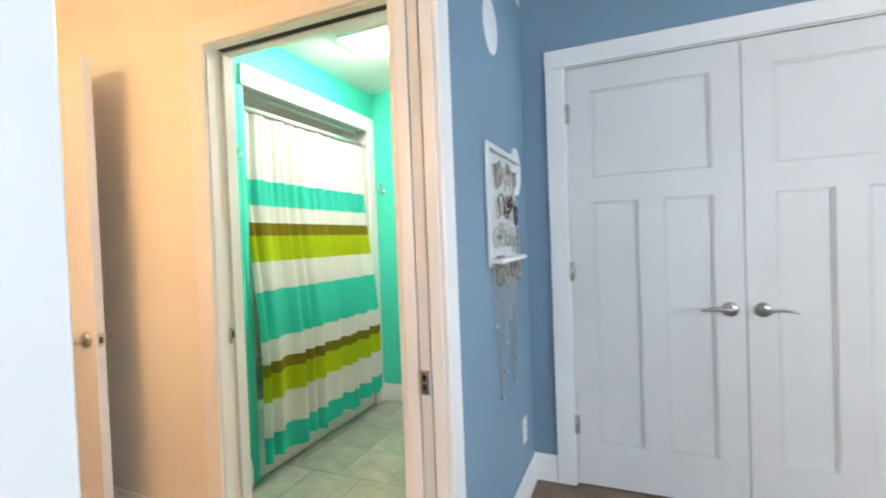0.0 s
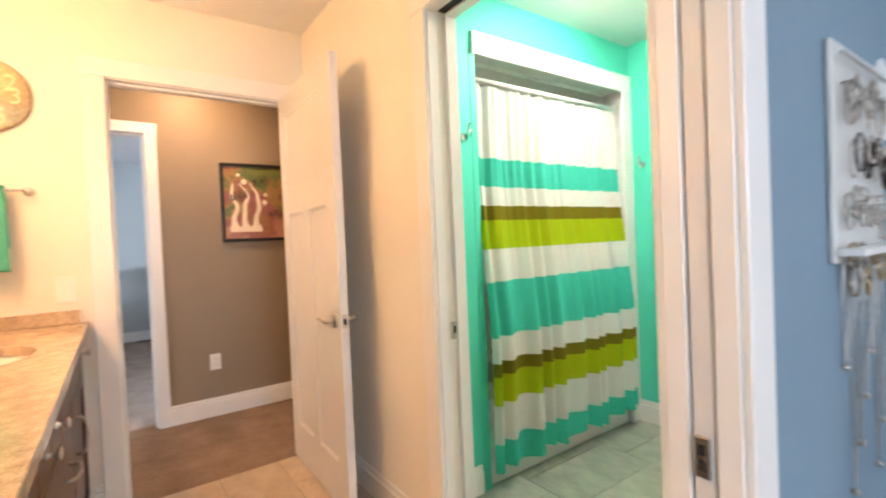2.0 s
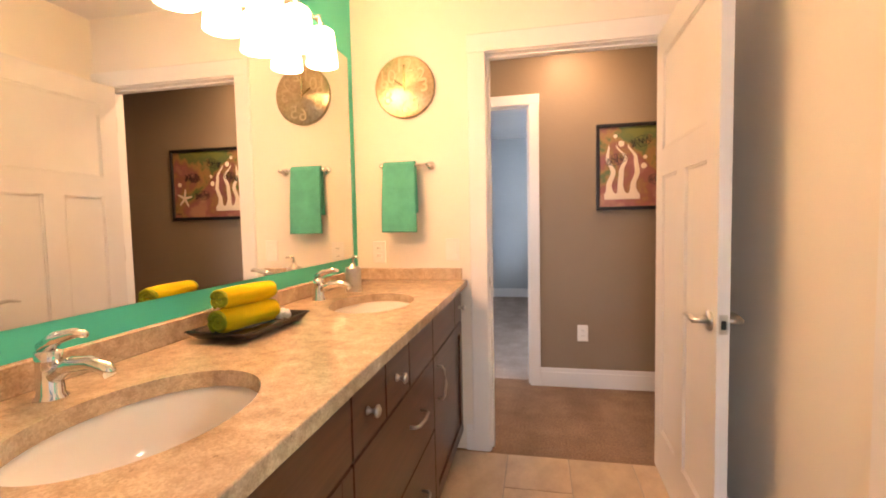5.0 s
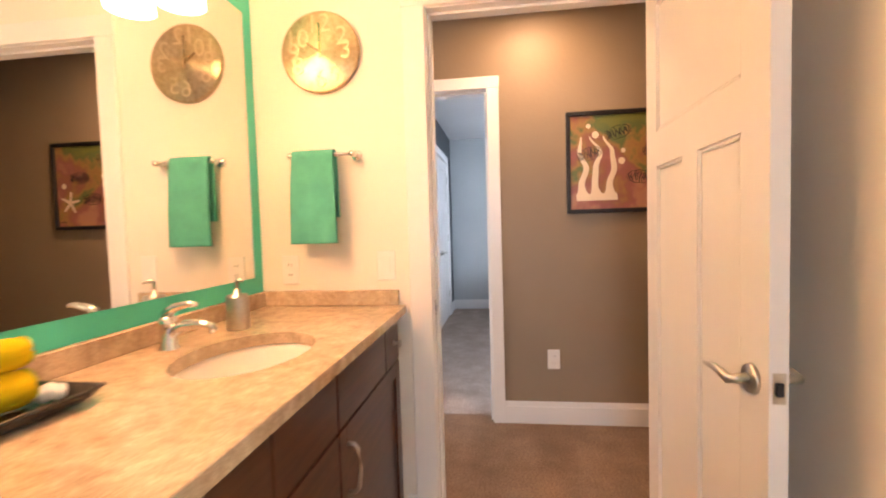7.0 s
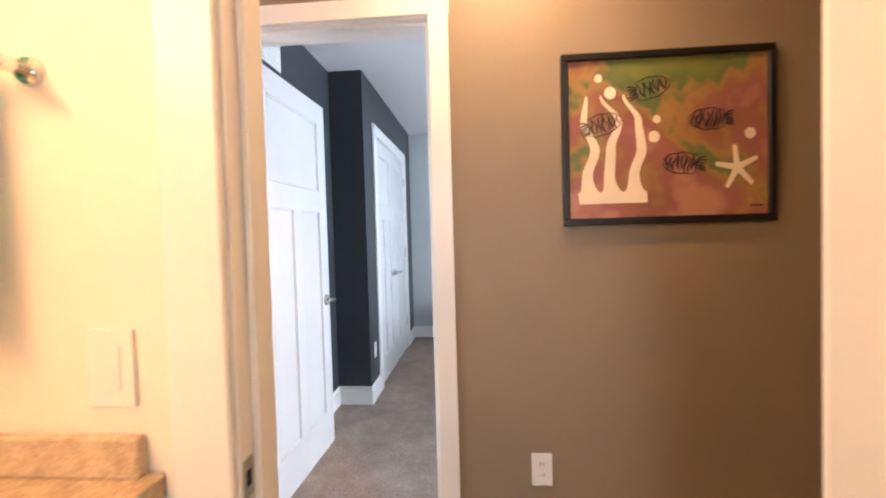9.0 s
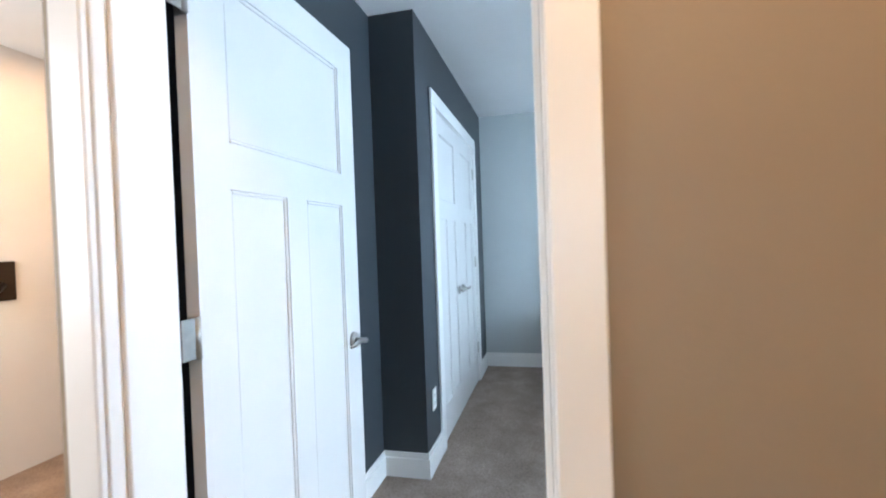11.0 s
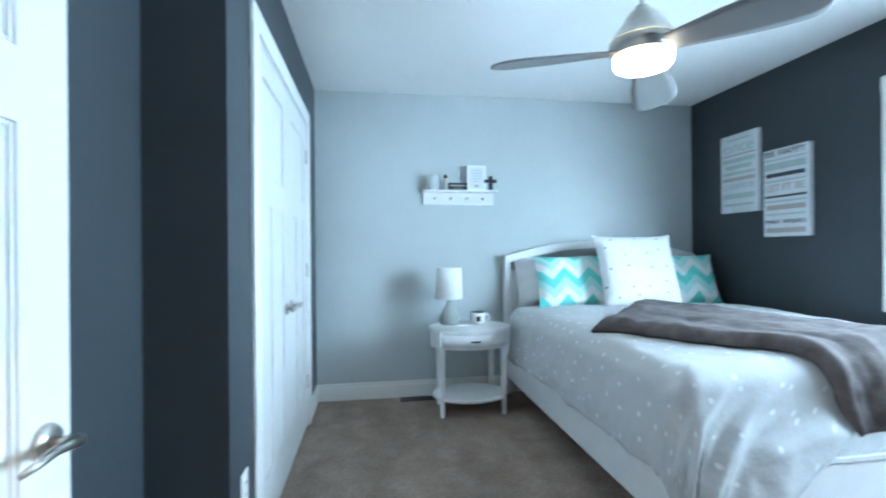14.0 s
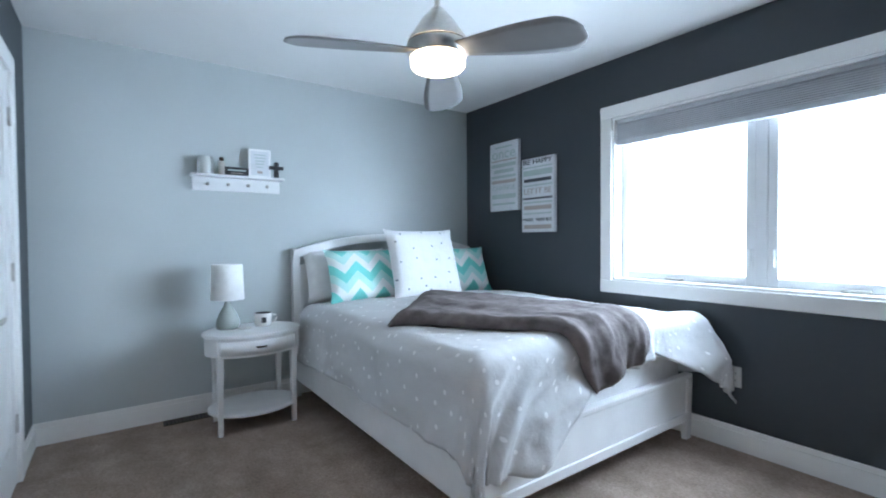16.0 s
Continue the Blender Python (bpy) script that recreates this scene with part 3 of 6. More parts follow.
def double_doors(name, label, x0, x1, y, out):
    """A closed pair in a wall y = const; out: the room's side."""
    xm = (x0 + x1) / 2
    for k, (a, b, hx, lx, al) in enumerate(((x0 + 0.003, xm - 0.002, x0 + 0.001, xm - 0.06, -1), (xm + 0.002, x1 - 0.003, x1 - 0.001, xm + 0.06, 1))):
        root = thing(name, label, "door", (0, y, 0.012), 0, "pair of closet doors", "structure")
        door_leaf(root, b - a, 2.012, x0=a)
        lever(root, lx, out * 0.0175, 0.87, out, al)
        for z in (0.29, 1.04, 1.80):
            hg = part("hinge", cyl(bmesh.new(), (hx, out * 0.022, z - 0.045), (hx, out * 0.022, z + 0.045), 0.007, n=14), M["nickel"], root, "brushed nickel hinge", True)
            part("hinge_plate", bx(hx - 0.018, hx + 0.018, out * 0.0185 - 0.0015, out * 0.0185 + 0.0015, z - 0.045, z + 0.045), M["nickel"], hg)


double_doors("door_3", "white three-panel closet door in the blue wall, nickel lever", -0.065, 1.38, QY + 0.02, -1)
double_doors("door_4", "white three-panel closet door in the dark bedroom wall, nickel lever", -6.955, -5.64, CY - 0.02, 1)


def flush_pull(name, label, x, y, z, axis):
    root = thing(name, label, "door pull", (x, y, z))
    if axis == "x":
        part("plate", bx(-0.012, 0.012, -0.004, 0.004, -0.035, 0.035, bevel=0.002), M["nickel"], root)
        part("recess", bx(-0.006, 0.006, -0.0055, -0.0035, 0.004, 0.022), M["dark"], root)
        part("recess", bx(-0.006, 0.006, -0.0055, -0.0035, -0.022, -0.004), M["dark"], root)
    else:
        part("plate", bx(-0.004, 0.004, -0.011, 0.011, -0.033, 0.033, bevel=0.002), M["nickel"], root)
        part("recess", bx(0.0035, 0.0055, -0.005, 0.005, -0.012, 0.016), M["dark"], root)
    return root


flush_pull("pocket_door_pull", "dark nickel edge pull on the pocket door", -0.335, 1.6985, 0.825, "x")
flush_pull("pocket_door_strike", "nickel strike plate in the tub room's door lining", -1.321, 1.925, 0.869, "y")
piece("pocket_door_blue", bx(-0.352, -0.318, 1.703, 2.5, 0.01, 2.03, bevel=0.002), M["door"], "white pocket door slid into the wall", "door")
piece("pocket_door_tub", bx(-0.497, -0.40, 1.908, 1.942, 0.01, 2.03, bevel=0.002), M["door"], "white pocket door of the tub room slid into the wall", "door")


# ---------------------------------------------------------------- wall plates
def wall_plate(name, label, x, y, z, axis, out, kind_of):
    root = thing(name, label, "outlet" if kind_of == "outlet" else "switch", (x, y, z))
    def bd(a, b, z0, z1, d0, d1, bv=0.0):
        d0, d1 = sorted((out * d0, out * d1))
        return bx(d0, d1, a, b, z0, z1, bevel=bv) if axis == "x" else bx(a, b, d0, d1, z0, z1, bevel=bv)
    part("cover_plate", bd(-0.036, 0.036, -0.058, 0.058, 0.0, 0.006, 0.002), M["plate"], root)
    if kind_of == "outlet":
        for zc in (-0.02, 0.02):
            part("socket", bd(-0.016, 0.016, zc - 0.013, zc + 0.013, 0.0055, 0.008, 0.001), M["plate"], root)
            for yy in (-0.006, 0.006):
                part("slot", bd(yy - 0.0012, yy + 0.0012, zc - 0.004, zc + 0.006, 0.0078, 0.0088), M["dark"], root)
    else:
        part("rocker", bd(-0.016, 0.016, -0.033, 0.033, 0.0055, 0.0085, 0.001), M["plate"], root)
    return root


wall_plate("outlet", "white duplex outlet on the taupe hall wall", HX, 1.467, 0.392, "x", 1, "outlet")
wall_plate("light_switch", "white rocker switch on the bath wall beside the doorway", BX1, 0.728, 1.056, "x", 1, "switch")
wall_plate("outlet", "white outlet on the bath wall above the backsplash", BX1, 0.33, 1.045, "x", 1, "outlet")
wall_plate("outlet", "white outlet on the dark closet wall", -5.42, CY, 0.37, "y", 1, "outlet")
wall_plate("outlet", "white outlet on the dark wall below the window", -5.03, WY, 0.413, "y", -1, "outlet")
wall_plate("outlet", "white outlet low on the blue wall", PX1, 2.615, 0.33, "x", 1, "outlet")
wall_plate("light_switch", "white switch on the landing wall", -5.345, -1.90, 1.105, "y", 1, "switch")
wall_plate("outlet", "white outlet on the landing's end wall", -5.55, -1.74, 0.42, "x", 1, "outlet")


def strike(name, label, x, y, z):
    root = thing(name, label, "strike plate", (x, y, z))
    part("plate", bx(-0.014, 0.014, 0.0, 0.0025, -0.03, 0.03, bevel=0.001), M["nickel"], root)
    part("hole", bx(-0.006, 0.006, 0.0024, 0.0032, -0.012, 0.012), M["dark"], root)


strike("strike_plate", "nickel strike plate in the bath door lining", BX1 - 0.018, 0.915, 0.885)
ds = thing("door_stop", "small dark spring door stop on the hall baseboard", "door stop", (HX + 0.014, 2.02, 0.075))
part("spring", tube(bmesh.new(), [(0.0, 0, 0), (0.03, 0, 0.002), (0.062, 0, 0.004)], [0.010, 0.005, 0.005], 10), M["bronze"], ds, "", True)
part("tip", tube(bmesh.new(), [(0.060, 0, 0.004), (0.075, 0, 0.004)], 0.008, 10), M["plate"], ds, "", True)


# ---------------------------------------------------------------- bath: vanity
VX0, VX1 = BX1 + 0.003, PX0 - 0.003
CF = 0.772                      # cabinet faces
CT = 0.900                      # top of the stone


def oval(cx, cy, rx, ry, n=40, z=0.0):
    return [(cx + rx * math.cos(2 * math.pi * k / n), cy + ry * math.sin(2 * math.pi * k / n), z) for k in range(n)]


SINKS = ((-1.945, 0.540), (-0.925, 0.527))


def slab_with_holes():
    """The stone slab with two oval cut-outs, as strips between the outline and the ovals."""
    bm = bmesh.new()
    xs = [VX0, (SINKS[0][0] + SINKS[1][0]) / 2, VX1]
    y0, y1, z0, z1 = MY + 0.003, 0.798, CT - 0.034, CT
    n = 48
    for (cx, cy), xa, xb in zip(SINKS, xs, xs[1:]):
        for z, top in ((z1, True), (z0, False)):
            ring = [bm.verts.new((cx + 0.213 * math.cos(2 * math.pi * k / n), cy + 0.152 * math.sin(2 * math.pi * k / n), z)) for k in range(n)]
            edge = []
            for k in range(n):
                dx, dy = math.cos(2 * math.pi * k / n), math.sin(2 * math.pi * k / n)
                sx = ((xb - cx) / dx if dx > 0 else (xa - cx) / dx) if abs(dx) > 1e-6 else 1e9
                sy = ((y1 - cy) / dy if dy > 0 else (y0 - cy) / dy) if abs(dy) > 1e-6 else 1e9
                s = min(sx, sy)
                edge.append(bm.verts.new((cx + dx * s, cy + dy * s, z)))
            for qx in (xa, xb):
                for qy in (y0, y1):
                    v = min(edge, key=lambda w: (w.co.x - qx) ** 2 + (w.co.y - qy) ** 2)
                    v.co.x, v.co.y = qx, qy
            for k in range(n):
                bm.faces.new((ring[k], ring[(k + 1) % n], edge[(k + 1) % n], edge[k]))
            if top:
                up = ring
            else:
                for k in range(n):
                    bm.faces.new((up[k], up[(k + 1) % n], ring[(k + 1) % n], ring[k]))
    box(bm, VX0, VX1, y1 - 0.002, y1 + 0.004, z0, z1, 0.002)
    return bm


piece("countertop", slab_with_holes(), M["granite"], "long speckled beige granite vanity top with two oval cut-outs", "countertop", "thing")
b = thing("backsplash", "low granite backsplash along the mirror wall", "backsplash")
part("long_strip", bx(VX0 + 0.02, VX1, MY + 0.002, MY + 0.022, CT, CT + 0.06, bevel=0.003), M["granite"], b)
part("end_strip", bx(VX0, VX0 + 0.02, MY + 0.002, 0.776, CT, CT + 0.06, bevel=0.003), M["granite"], b)

for cx, cy in SINKS:
    s = thing("sink", "white oval undermount sink set in the granite", "sink", (cx, cy, CT - 0.0355), 0, "vanity sinks")
    part("basin", lathe(bmesh.new(), [(1.09, 0.0), (1.02, -0.002), (0.98, -0.02), (0.90, -0.08), (0.72, -0.125), (0.40, -0.142), (0.10, -0.146), (0.001, -0.146)], 48, (0, 0, 0), 0.213, 0.152), M["porcelain"], s, "", True)
    part("drain", lathe(bmesh.new(), [(0.024, -0.1455), (0.022, -0.142), (0.001, -0.143)], 20), M["chrome"], s, "chrome drain", True)


def faucet(x, y):
    f = thing("faucet", "chrome single-hole faucet with a lever on top", "faucet", (x, y, CT), 0, "vanity faucets")
    part("body", lathe(bmesh.new(), [(0.001, 0), (0.026, 0), (0.026, 0.006), (0.021, 0.012), (0.0195, 0.07), (0.021, 0.088), (0.001, 0.092)], 24), M["chrome"], f, "", True)
    part("spout", tube(bmesh.new(), [(0, 0.010, 0.045), (0, 0.05, 0.066), (0, 0.09, 0.070), (0, 0.122, 0.062), (0, 0.132, 0.05)], [0.016, 0.014, 0.0125, 0.012, 0.011], 14), M["chrome"], f, "", True)
    part("lever", tube(bmesh.new(), [(0, -0.006, 0.092), (0.0, 0.02, 0.112), (0, 0.06, 0.122), (0, 0.085, 0.120)], [0.016, 0.012, 0.009, 0.006], 12), M["chrome"], f, "", True)


faucet(-1.950, 0.315)
faucet(-0.945, 0.305)

sd = thing("soap_dispenser", "brushed metal soap dispenser on the granite", "soap dispenser", (-2.20, 0.355, CT))
part("bottle", lathe(bmesh.new(), [(0.001, 0), (0.034, 0), (0.035, 0.004), (0.033, 0.10), (0.030, 0.108), (0.012, 0.112), (0.010, 0.125), (0.001, 0.125)], 28), M["nickel"], sd, "", True)
part("pump", tube(bmesh.new(), [(0, 0, 0.124), (0, 0, 0.150), (0.004, 0.006, 0.156), (0.015, 0.03, 0.152)], [0.006, 0.006, 0.007, 0.004], 10), M["chrome"], sd, "chrome pump", True)


def pull(root, x, z, horizontal=True, span=0.128):
    """An arched bar pull on the cabinet face."""
    s = span / 2
    pts = [(-s, 0.0, 0), (-s, 0.018, 0), (-s * 0.8, 0.028, 0), (0, 0.034, 0), (s * 0.8, 0.028, 0), (s, 0.018, 0), (s, 0.0, 0)]
    pts = [(x + a, CF + b + 0.004, z) if horizontal else (x, CF + b + 0.004, z + a) for a, b, c in pts]
    return part("pull", tube(bmesh.new(), pts, 0.0055, 10), M["nickel"], root, "brushed nickel arched pull", True)


def knob(root, x, z):
    prof = [(0.001, 0), (0.010, 0), (0.009, 0.004), (0.005, 0.008), (0.005, 0.016), (0.014, 0.022), (0.015, 0.027), (0.010, 0.031), (0.001, 0.032)]
    bm = lathe(bmesh.new(), prof, 20)
    bmesh.ops.transform(bm, matrix=pose(x, CF + 0.003, z, -90), verts=bm.verts)
    return part("knob", bm, M["nickel"], root, "brushed nickel round knob", True)


def front(root, name, x0, x1, z0, z1, shaker=False):
    f = part(name, bx(x0 + 0.003, x1 - 0.003, CF - 0.02, CF, z0 + 0.003, z1 - 0.003, bevel=0.002), M["espresso"], root)
    if shaker:
        f.data = mesh_of("panel", bx(x0 + 0.05, x1 - 0.05, CF - 0.02, CF - 0.010, z0 + 0.05, z1 - 0.05), M["espresso"])
        for a in ((x0 + 0.003, x0 + 0.058, z0 + 0.003, z1 - 0.003), (x1 - 0.058, x1 - 0.003, z0 + 0.003, z1 - 0.003), (x0 + 0.058, x1 - 0.058, z0 + 0.003, z0 + 0.058), (x0 + 0.058, x1 - 0.058, z1 - 0.058, z1 - 0.003)):
            part("frame_member", bx(a[0], a[1], CF - 0.02, CF, a[2], a[3], bevel=0.0015), M["espresso"], f)
    return f


def carcass(root, x0, x1):
    part("side_panel", bx(x0, x0 + 0.016, MY + 0.003, CF - 0.021, 0.10, 0.69), M["espresso"], root)
    part("side_panel", bx(x1 - 0.016, x1, MY + 0.003, CF - 0.021, 0.10, 0.69), M["espresso"], root)
    part("bottom_panel", bx(x0 + 0.016, x1 - 0.016, MY + 0.003, CF - 0.021, 0.10, 0.116), M["espresso"], root)
    part("front_frame", bx(x0 + 0.016, x1 - 0.016, CF - 0.034, CF - 0.0215, 0.116, CT - 0.036), M["espresso"], root)
    part("toe_kick", bx(x0, x1, MY + 0.003, CF - 0.09, 0.0, 0.10), M["dark"], root)


TOPZ, ROW = CT - 0.040, 0.695
c = thing("vanity_cabinet", "espresso wood sink cabinet with a shaker door beside the doorway", "cabinet", group="vanity cabinets")
carcass(c, VX0, -1.94)
front(c, "drawer_front", -2.595, -2.40, ROW, TOPZ)
knob(c, -2.50, 0.778)
front(c, "drawer_front", -2.40, -1.94, ROW, TOPZ)
dr = front(c, "door", -2.595, -1.94, 0.11, ROW, True)
pull(dr, -1.985, 0.585, False)
c = thing("vanity_cabinet", "espresso wood drawer cabinet with nickel knobs and pulls", "cabinet", group="vanity cabinets")
carcass(c, -1.94, -1.18)
for x0, x1, kx in ((-1.94, -1.62, None), (-1.62, -1.40, -1.48), (-1.40, -1.18, -1.26)):
    f = front(c, "drawer_front", x0, x1, ROW, TOPZ)
    if kx:
        knob(f, kx, 0.778)
for z0, z1 in ((0.42, ROW), (0.11, 0.42)):
    f = front(c, "drawer_front", -1.94, -1.18, z0, z1)
    pull(f, -1.66, z1 - 0.11)
c = thing("vanity_cabinet", "espresso wood sink cabinet with two shaker doors", "cabinet", group="vanity cabinets")
carcass(c, -1.18, VX1)
front(c, "drawer_front", -1.18, -0.42, ROW, TOPZ)
for x0, x1, px in ((-1.18, -0.80, -0.845), (-0.80, -0.42, -0.755)):
    f = front(c, "door", x0, x1, 0.11, ROW, True)
    pull(f, px, 0.585, False)

# mirror
mr = thing("mirror", "large frameless vanity mirror on the teal wall", "mirror")
part("glass", bx(-2.55, VX1 - 0.01, MY + 0.002, MY + 0.007, 1.022, 2.045), M["mirror"], mr)
part("edge", bx(-2.553, -2.55, MY + 0.002, MY + 0.008, 1.022, 2.045), M["chrome"], mr)

# vanity lamp
vl = thing("vanity_light", "chrome bar lamp with glowing frosted glass shades above the mirror", "wall lamp")
part("back_plate", bx(-2.14, -1.22, MY + 0.002, MY + 0.02, 2.02, 2.09, bevel=0.004), M["chrome"], vl)
part("bar", tube(bmesh.new(), [(-2.17, 0.262, 2.055), (-1.23, 0.262, 2.055)], 0.009, 12), M["chrome"], vl, "", True)
for x in (-2.10, -1.90, -1.70, -1.50, -1.30):
    part("arm", tube(bmesh.new(), [(x, MY + 0.02, 2.055), (x, 0.285, 2.055), (x, 0.292, 2.02)], 0.008, 10), M["chrome"], vl, "", True)
    part("shade", lathe(bmesh.new(), [(0.001, 0.145), (0.038, 0.145), (0.050, 0.135), (0.064, 0.0), (0.060, 0.0), (0.042, 0.13), (0.001, 0.133)], 24, (x, 0.292, LAMPZ)), M["vanity_glow"], vl, "frosted glass shade, lit", True)

# clock
ck = thing("wall_clock", "round brushed gold wall clock with embossed numerals", "clock", (BX1, 0.497, 1.893))
bm = lathe(bmesh.new(), [(0.001, 0.022), (0.150, 0.022), (0.157, 0.018), (0.157, 0.0), (0.001, 0.0)], 56)
bmesh.ops.transform(bm, matrix=pose(0, 0, 0, 0, 90, 0), verts=bm.verts)
cm, cn, cl, cb = nodes_of("clock face metal", 0.34, 1.0)
tg = cn.new("ShaderNodeTangent")
tg.direction_type, tg.axis = "RADIAL", "X"
cl.new(tg.outputs[0], cb.inputs["Tangent"])
cl.new(mix_by(cn, cl, noise_tex(cn, cl, 60, 3), (0.40, 0.32, 0.20), (0.56, 0.46, 0.31)), cb.inputs["Base Color"])
cb.inputs["Anisotropic"].default_value = 0.85
cb.inputs["Anisotropic Rotation"].default_value = 0.25
num_m = plain("satin pale gold", (0.62, 0.52, 0.36), 0.55, 1.0, 0.04)
part("face", bm, cm, ck, "", True)


def lettering(text, size, m, material, parent, name="lettering", depth=0.0015, align="CENTER"):
    cu = bpy.data.curves.new(name, "FONT")
    cu.body, cu.size, cu.extrude, cu.align_x, cu.align_y = text, size, depth, align, "CENTER"
    tmp = new(name, cu)
    bpy.context.view_layer.update()
    me = bpy.data.meshes.new_from_object(tmp.evaluated_get(bpy.context.evaluated_depsgraph_get()))
    bpy.data.objects.remove(tmp)
    me.materials.clear()
    me.materials.append(material)
    ob = new(name, me)
    ob.parent = parent
    ob.matrix_basis = m
    return ob


for k, s in ((0, "12"), (1, "2"), (2, "3"), (3, "5"), (4, "6"), (5, "8"), (6, "9"), (7, "10")):
    a = radians({0: 90, 1: 30, 2: 0, 3: -60, 4: -90, 5: -150, 6: 180, 7: 150}[k])
    lettering(s, 0.10, Matrix.Translation((0.0225, 0.105 * math.cos(a), 0.105 * math.sin(a))) @ pose(0, 0, 0, 90, 0, 90), num_m, ck, "numeral")
part("minute_pointer", bx(0.024, 0.026, -0.005, 0.005, -0.02, 0.11), M["brass"], ck)
part("hour_pointer", tube(bmesh.new(), [(0.0275, 0.0, 0.0), (0.0275, -0.05, 0.035)], 0.004, 6), M["brass"], ck)

# towel bar and towel
tb = thing("towel_bar", "short chrome towel bar on the bath wall", "towel bar")
part("bar", tube(bmesh.new(), [(-2.57, 0.366, 1.490), (-2.57, 0.634, 1.490)], 0.008, 14), M["chrome"], tb, "", True)
for y in (0.376, 0.624):
    part("bracket", cyl(cyl(bmesh.new(), (BX1, y, 1.490), (BX1 + 0.01, y, 1.490), 0.022, 0.019), (BX1 + 0.01, y, 1.490), (-2.558, y, 1.490), 0.011), M["chrome"], tb, "", True)


def towel_surface(u, v):
    """Over the bar: u along the bar, v from the back hem over the top to the front hem."""
    y = 0.386 + 0.168 * u
    s = (v - 0.42) * 0.62
    r = 0.013
    if abs(s) < r * 1.57:
        a = s / r
        return (-2.57 + r * math.sin(a), y, 1.490 + r * math.cos(a))
    sag = abs(s) - r * 1.57
    wav = 0.004 * math.sin(u * 9 + 1) * min(1, sag * 8)
    x = -2.57 + (r + wav + 0.012 * min(1, sag * 5) if s > 0 else -r + wav * 0.4)
    return (x, y + 0.008 * (u - 0.5) * sag * 6, 1.490 - sag)


tw = piece("towel", grid(bmesh.new(), towel_surface, 24, 60), M["towel"], "teal terry towel folded over the bar", "towel", "thing", True)
solid(tw, 0.009, 1.0)

# rolled towels on a tray
tr = thing("tray", "black lacquered tray with raised ends on the granite", "tray", (-1.465, 0.355, CT), -2.0)


def tray_surface(u, v):
    x, y = (u - 0.5) * 0.310, (v - 0.5) * 0.180
    e = max(abs(u - 0.5) * 2 - 0.80, 0) / 0.2, max(abs(v - 0.5) * 2 - 0.82, 0) / 0.18
    return (x, y, 0.008 + 0.022 * max(e) ** 1.3)


t = part("dish", grid(bmesh.new(), tray_surface, 30, 20), M["tray"], tr, "", True)
solid(t, 0.006)


def rolled(at, turn, length, r, label, mat, end):
    root = thing("rolled_towel", label, "towel", at, turn, "rolled towels")
    bm = bmesh.new()
    def f(u, v):
        a = 2 * math.pi * v
        rr = r * (1 + 0.04 * math.sin(3 * a + 5 * u) - (0.10 if u in (0, 1) else 0))
        z = r + rr * math.sin(a) * 0.90
        return ((u - 0.5) * length, rr * math.cos(a), max(z, 0.002))
    grid(bm, f, 14, 28)
    part("roll", bm, mat, root, "", True)
    for s in (-1, 1):
        sp = bmesh.new()
        pts = [(s * length / 2 * (0.985 + 0.0012 * k), r * (0.12 + 0.80 * k / 40) * math.cos(k * 0.42), r + r * 0.88 * (0.12 + 0.80 * k / 40) * math.sin(k * 0.42)) for k in range(41)]
        tube(sp, pts, 0.006, 6)
        part("rolled_end", sp, end, root, "", True)


rolled((-1.455, 0.343, CT + 0.012), -12, 0.190, 0.036, "lower yellow-green rolled hand towel on the tray", M["yellow"], M["lime"])
rolled((-1.462, 0.340, CT + 0.076), -9, 0.185, 0.031, "upper bright yellow rolled hand towel", M["yellow"], M["lime"])
fl = thing("soap_flower", "small white flower-shaped soap beside the towels", "soap", (-1.572, 0.385, CT + 0.014))
bm = bmesh.new()
for k in range(7):
    a = k * 2 * math.pi / 7
    bmesh.ops.create_icosphere(bm, subdivisions=2, radius=0.012, matrix=Matrix.Translation((0.013 * math.cos(a), 0.013 * math.sin(a), 0.012 + 0.004 * (k % 2))))
bmesh.ops.create_icosphere(bm, subdivisions=2, radius=0.011, matrix=Matrix.Translation((0, 0, 0.022)))
part("petals", bm, M["sheet"], fl, "", True)

# ---------------------------------------------------------------- tub room
tub = thing("bathtub", "white alcove bathtub with a plain apron", "bathtub")
part("apron", bx(-1.665, TX - 0.012, 2.337, 3.503, 0.0, 0.40, bevel=0.012, seg=3), M["tub"], tub)
bm = bmesh.new()
for a in ((-1.70, -1.612, 2.337, 3.503), (-2.34, -2.27, 2.337, 3.503), (-2.27, -1.70, 2.337, 2.53), (-2.27, -1.70, 3.41, 3.503)):
    box(bm, a[0], a[1], a[2], a[3], 0.37, 0.425, 0.008, 2)
part("rim", bm, M["tub"], tub)
part("well", bx(-2.28, -1.69, 2.52, 3.42, 0.06, 0.10), M["tub"], tub)
sur = thing("tub_surround", "grey-white moulded tub surround above the bathtub", "tub surround", kind="structure")
part("back_panel", bx(-2.42, -2.36, 2.335, 3.505, 0.0, CEIL), M["surround"], sur)
part("side_panel", bx(-2.42, TX - 0.10, 2.26, 2.335, 0.0, CEIL), M["surround"], sur)
part("side_panel", bx(-2.42, TX - 0.10, 3.505, 3.60, 0.0, CEIL), M["surround"], sur)
part("top_panel", bx(-2.36, TX - 0.10, 2.335, 3.505, 2.065, 2.12), M["surround"], sur)
at = thing("trim_alcove", "wide white casing round the tub alcove", "casing", kind="structure")
part("head_board", bx(TX, TX + 0.018, 2.31, 3.597, 2.07, 2.175, bevel=0.003), M["trim"], at)
part("side_board", bx(TX, TX + 0.018, 3.505, 3.597, 0.0, 2.07, bevel=0.003), M["trim"], at)
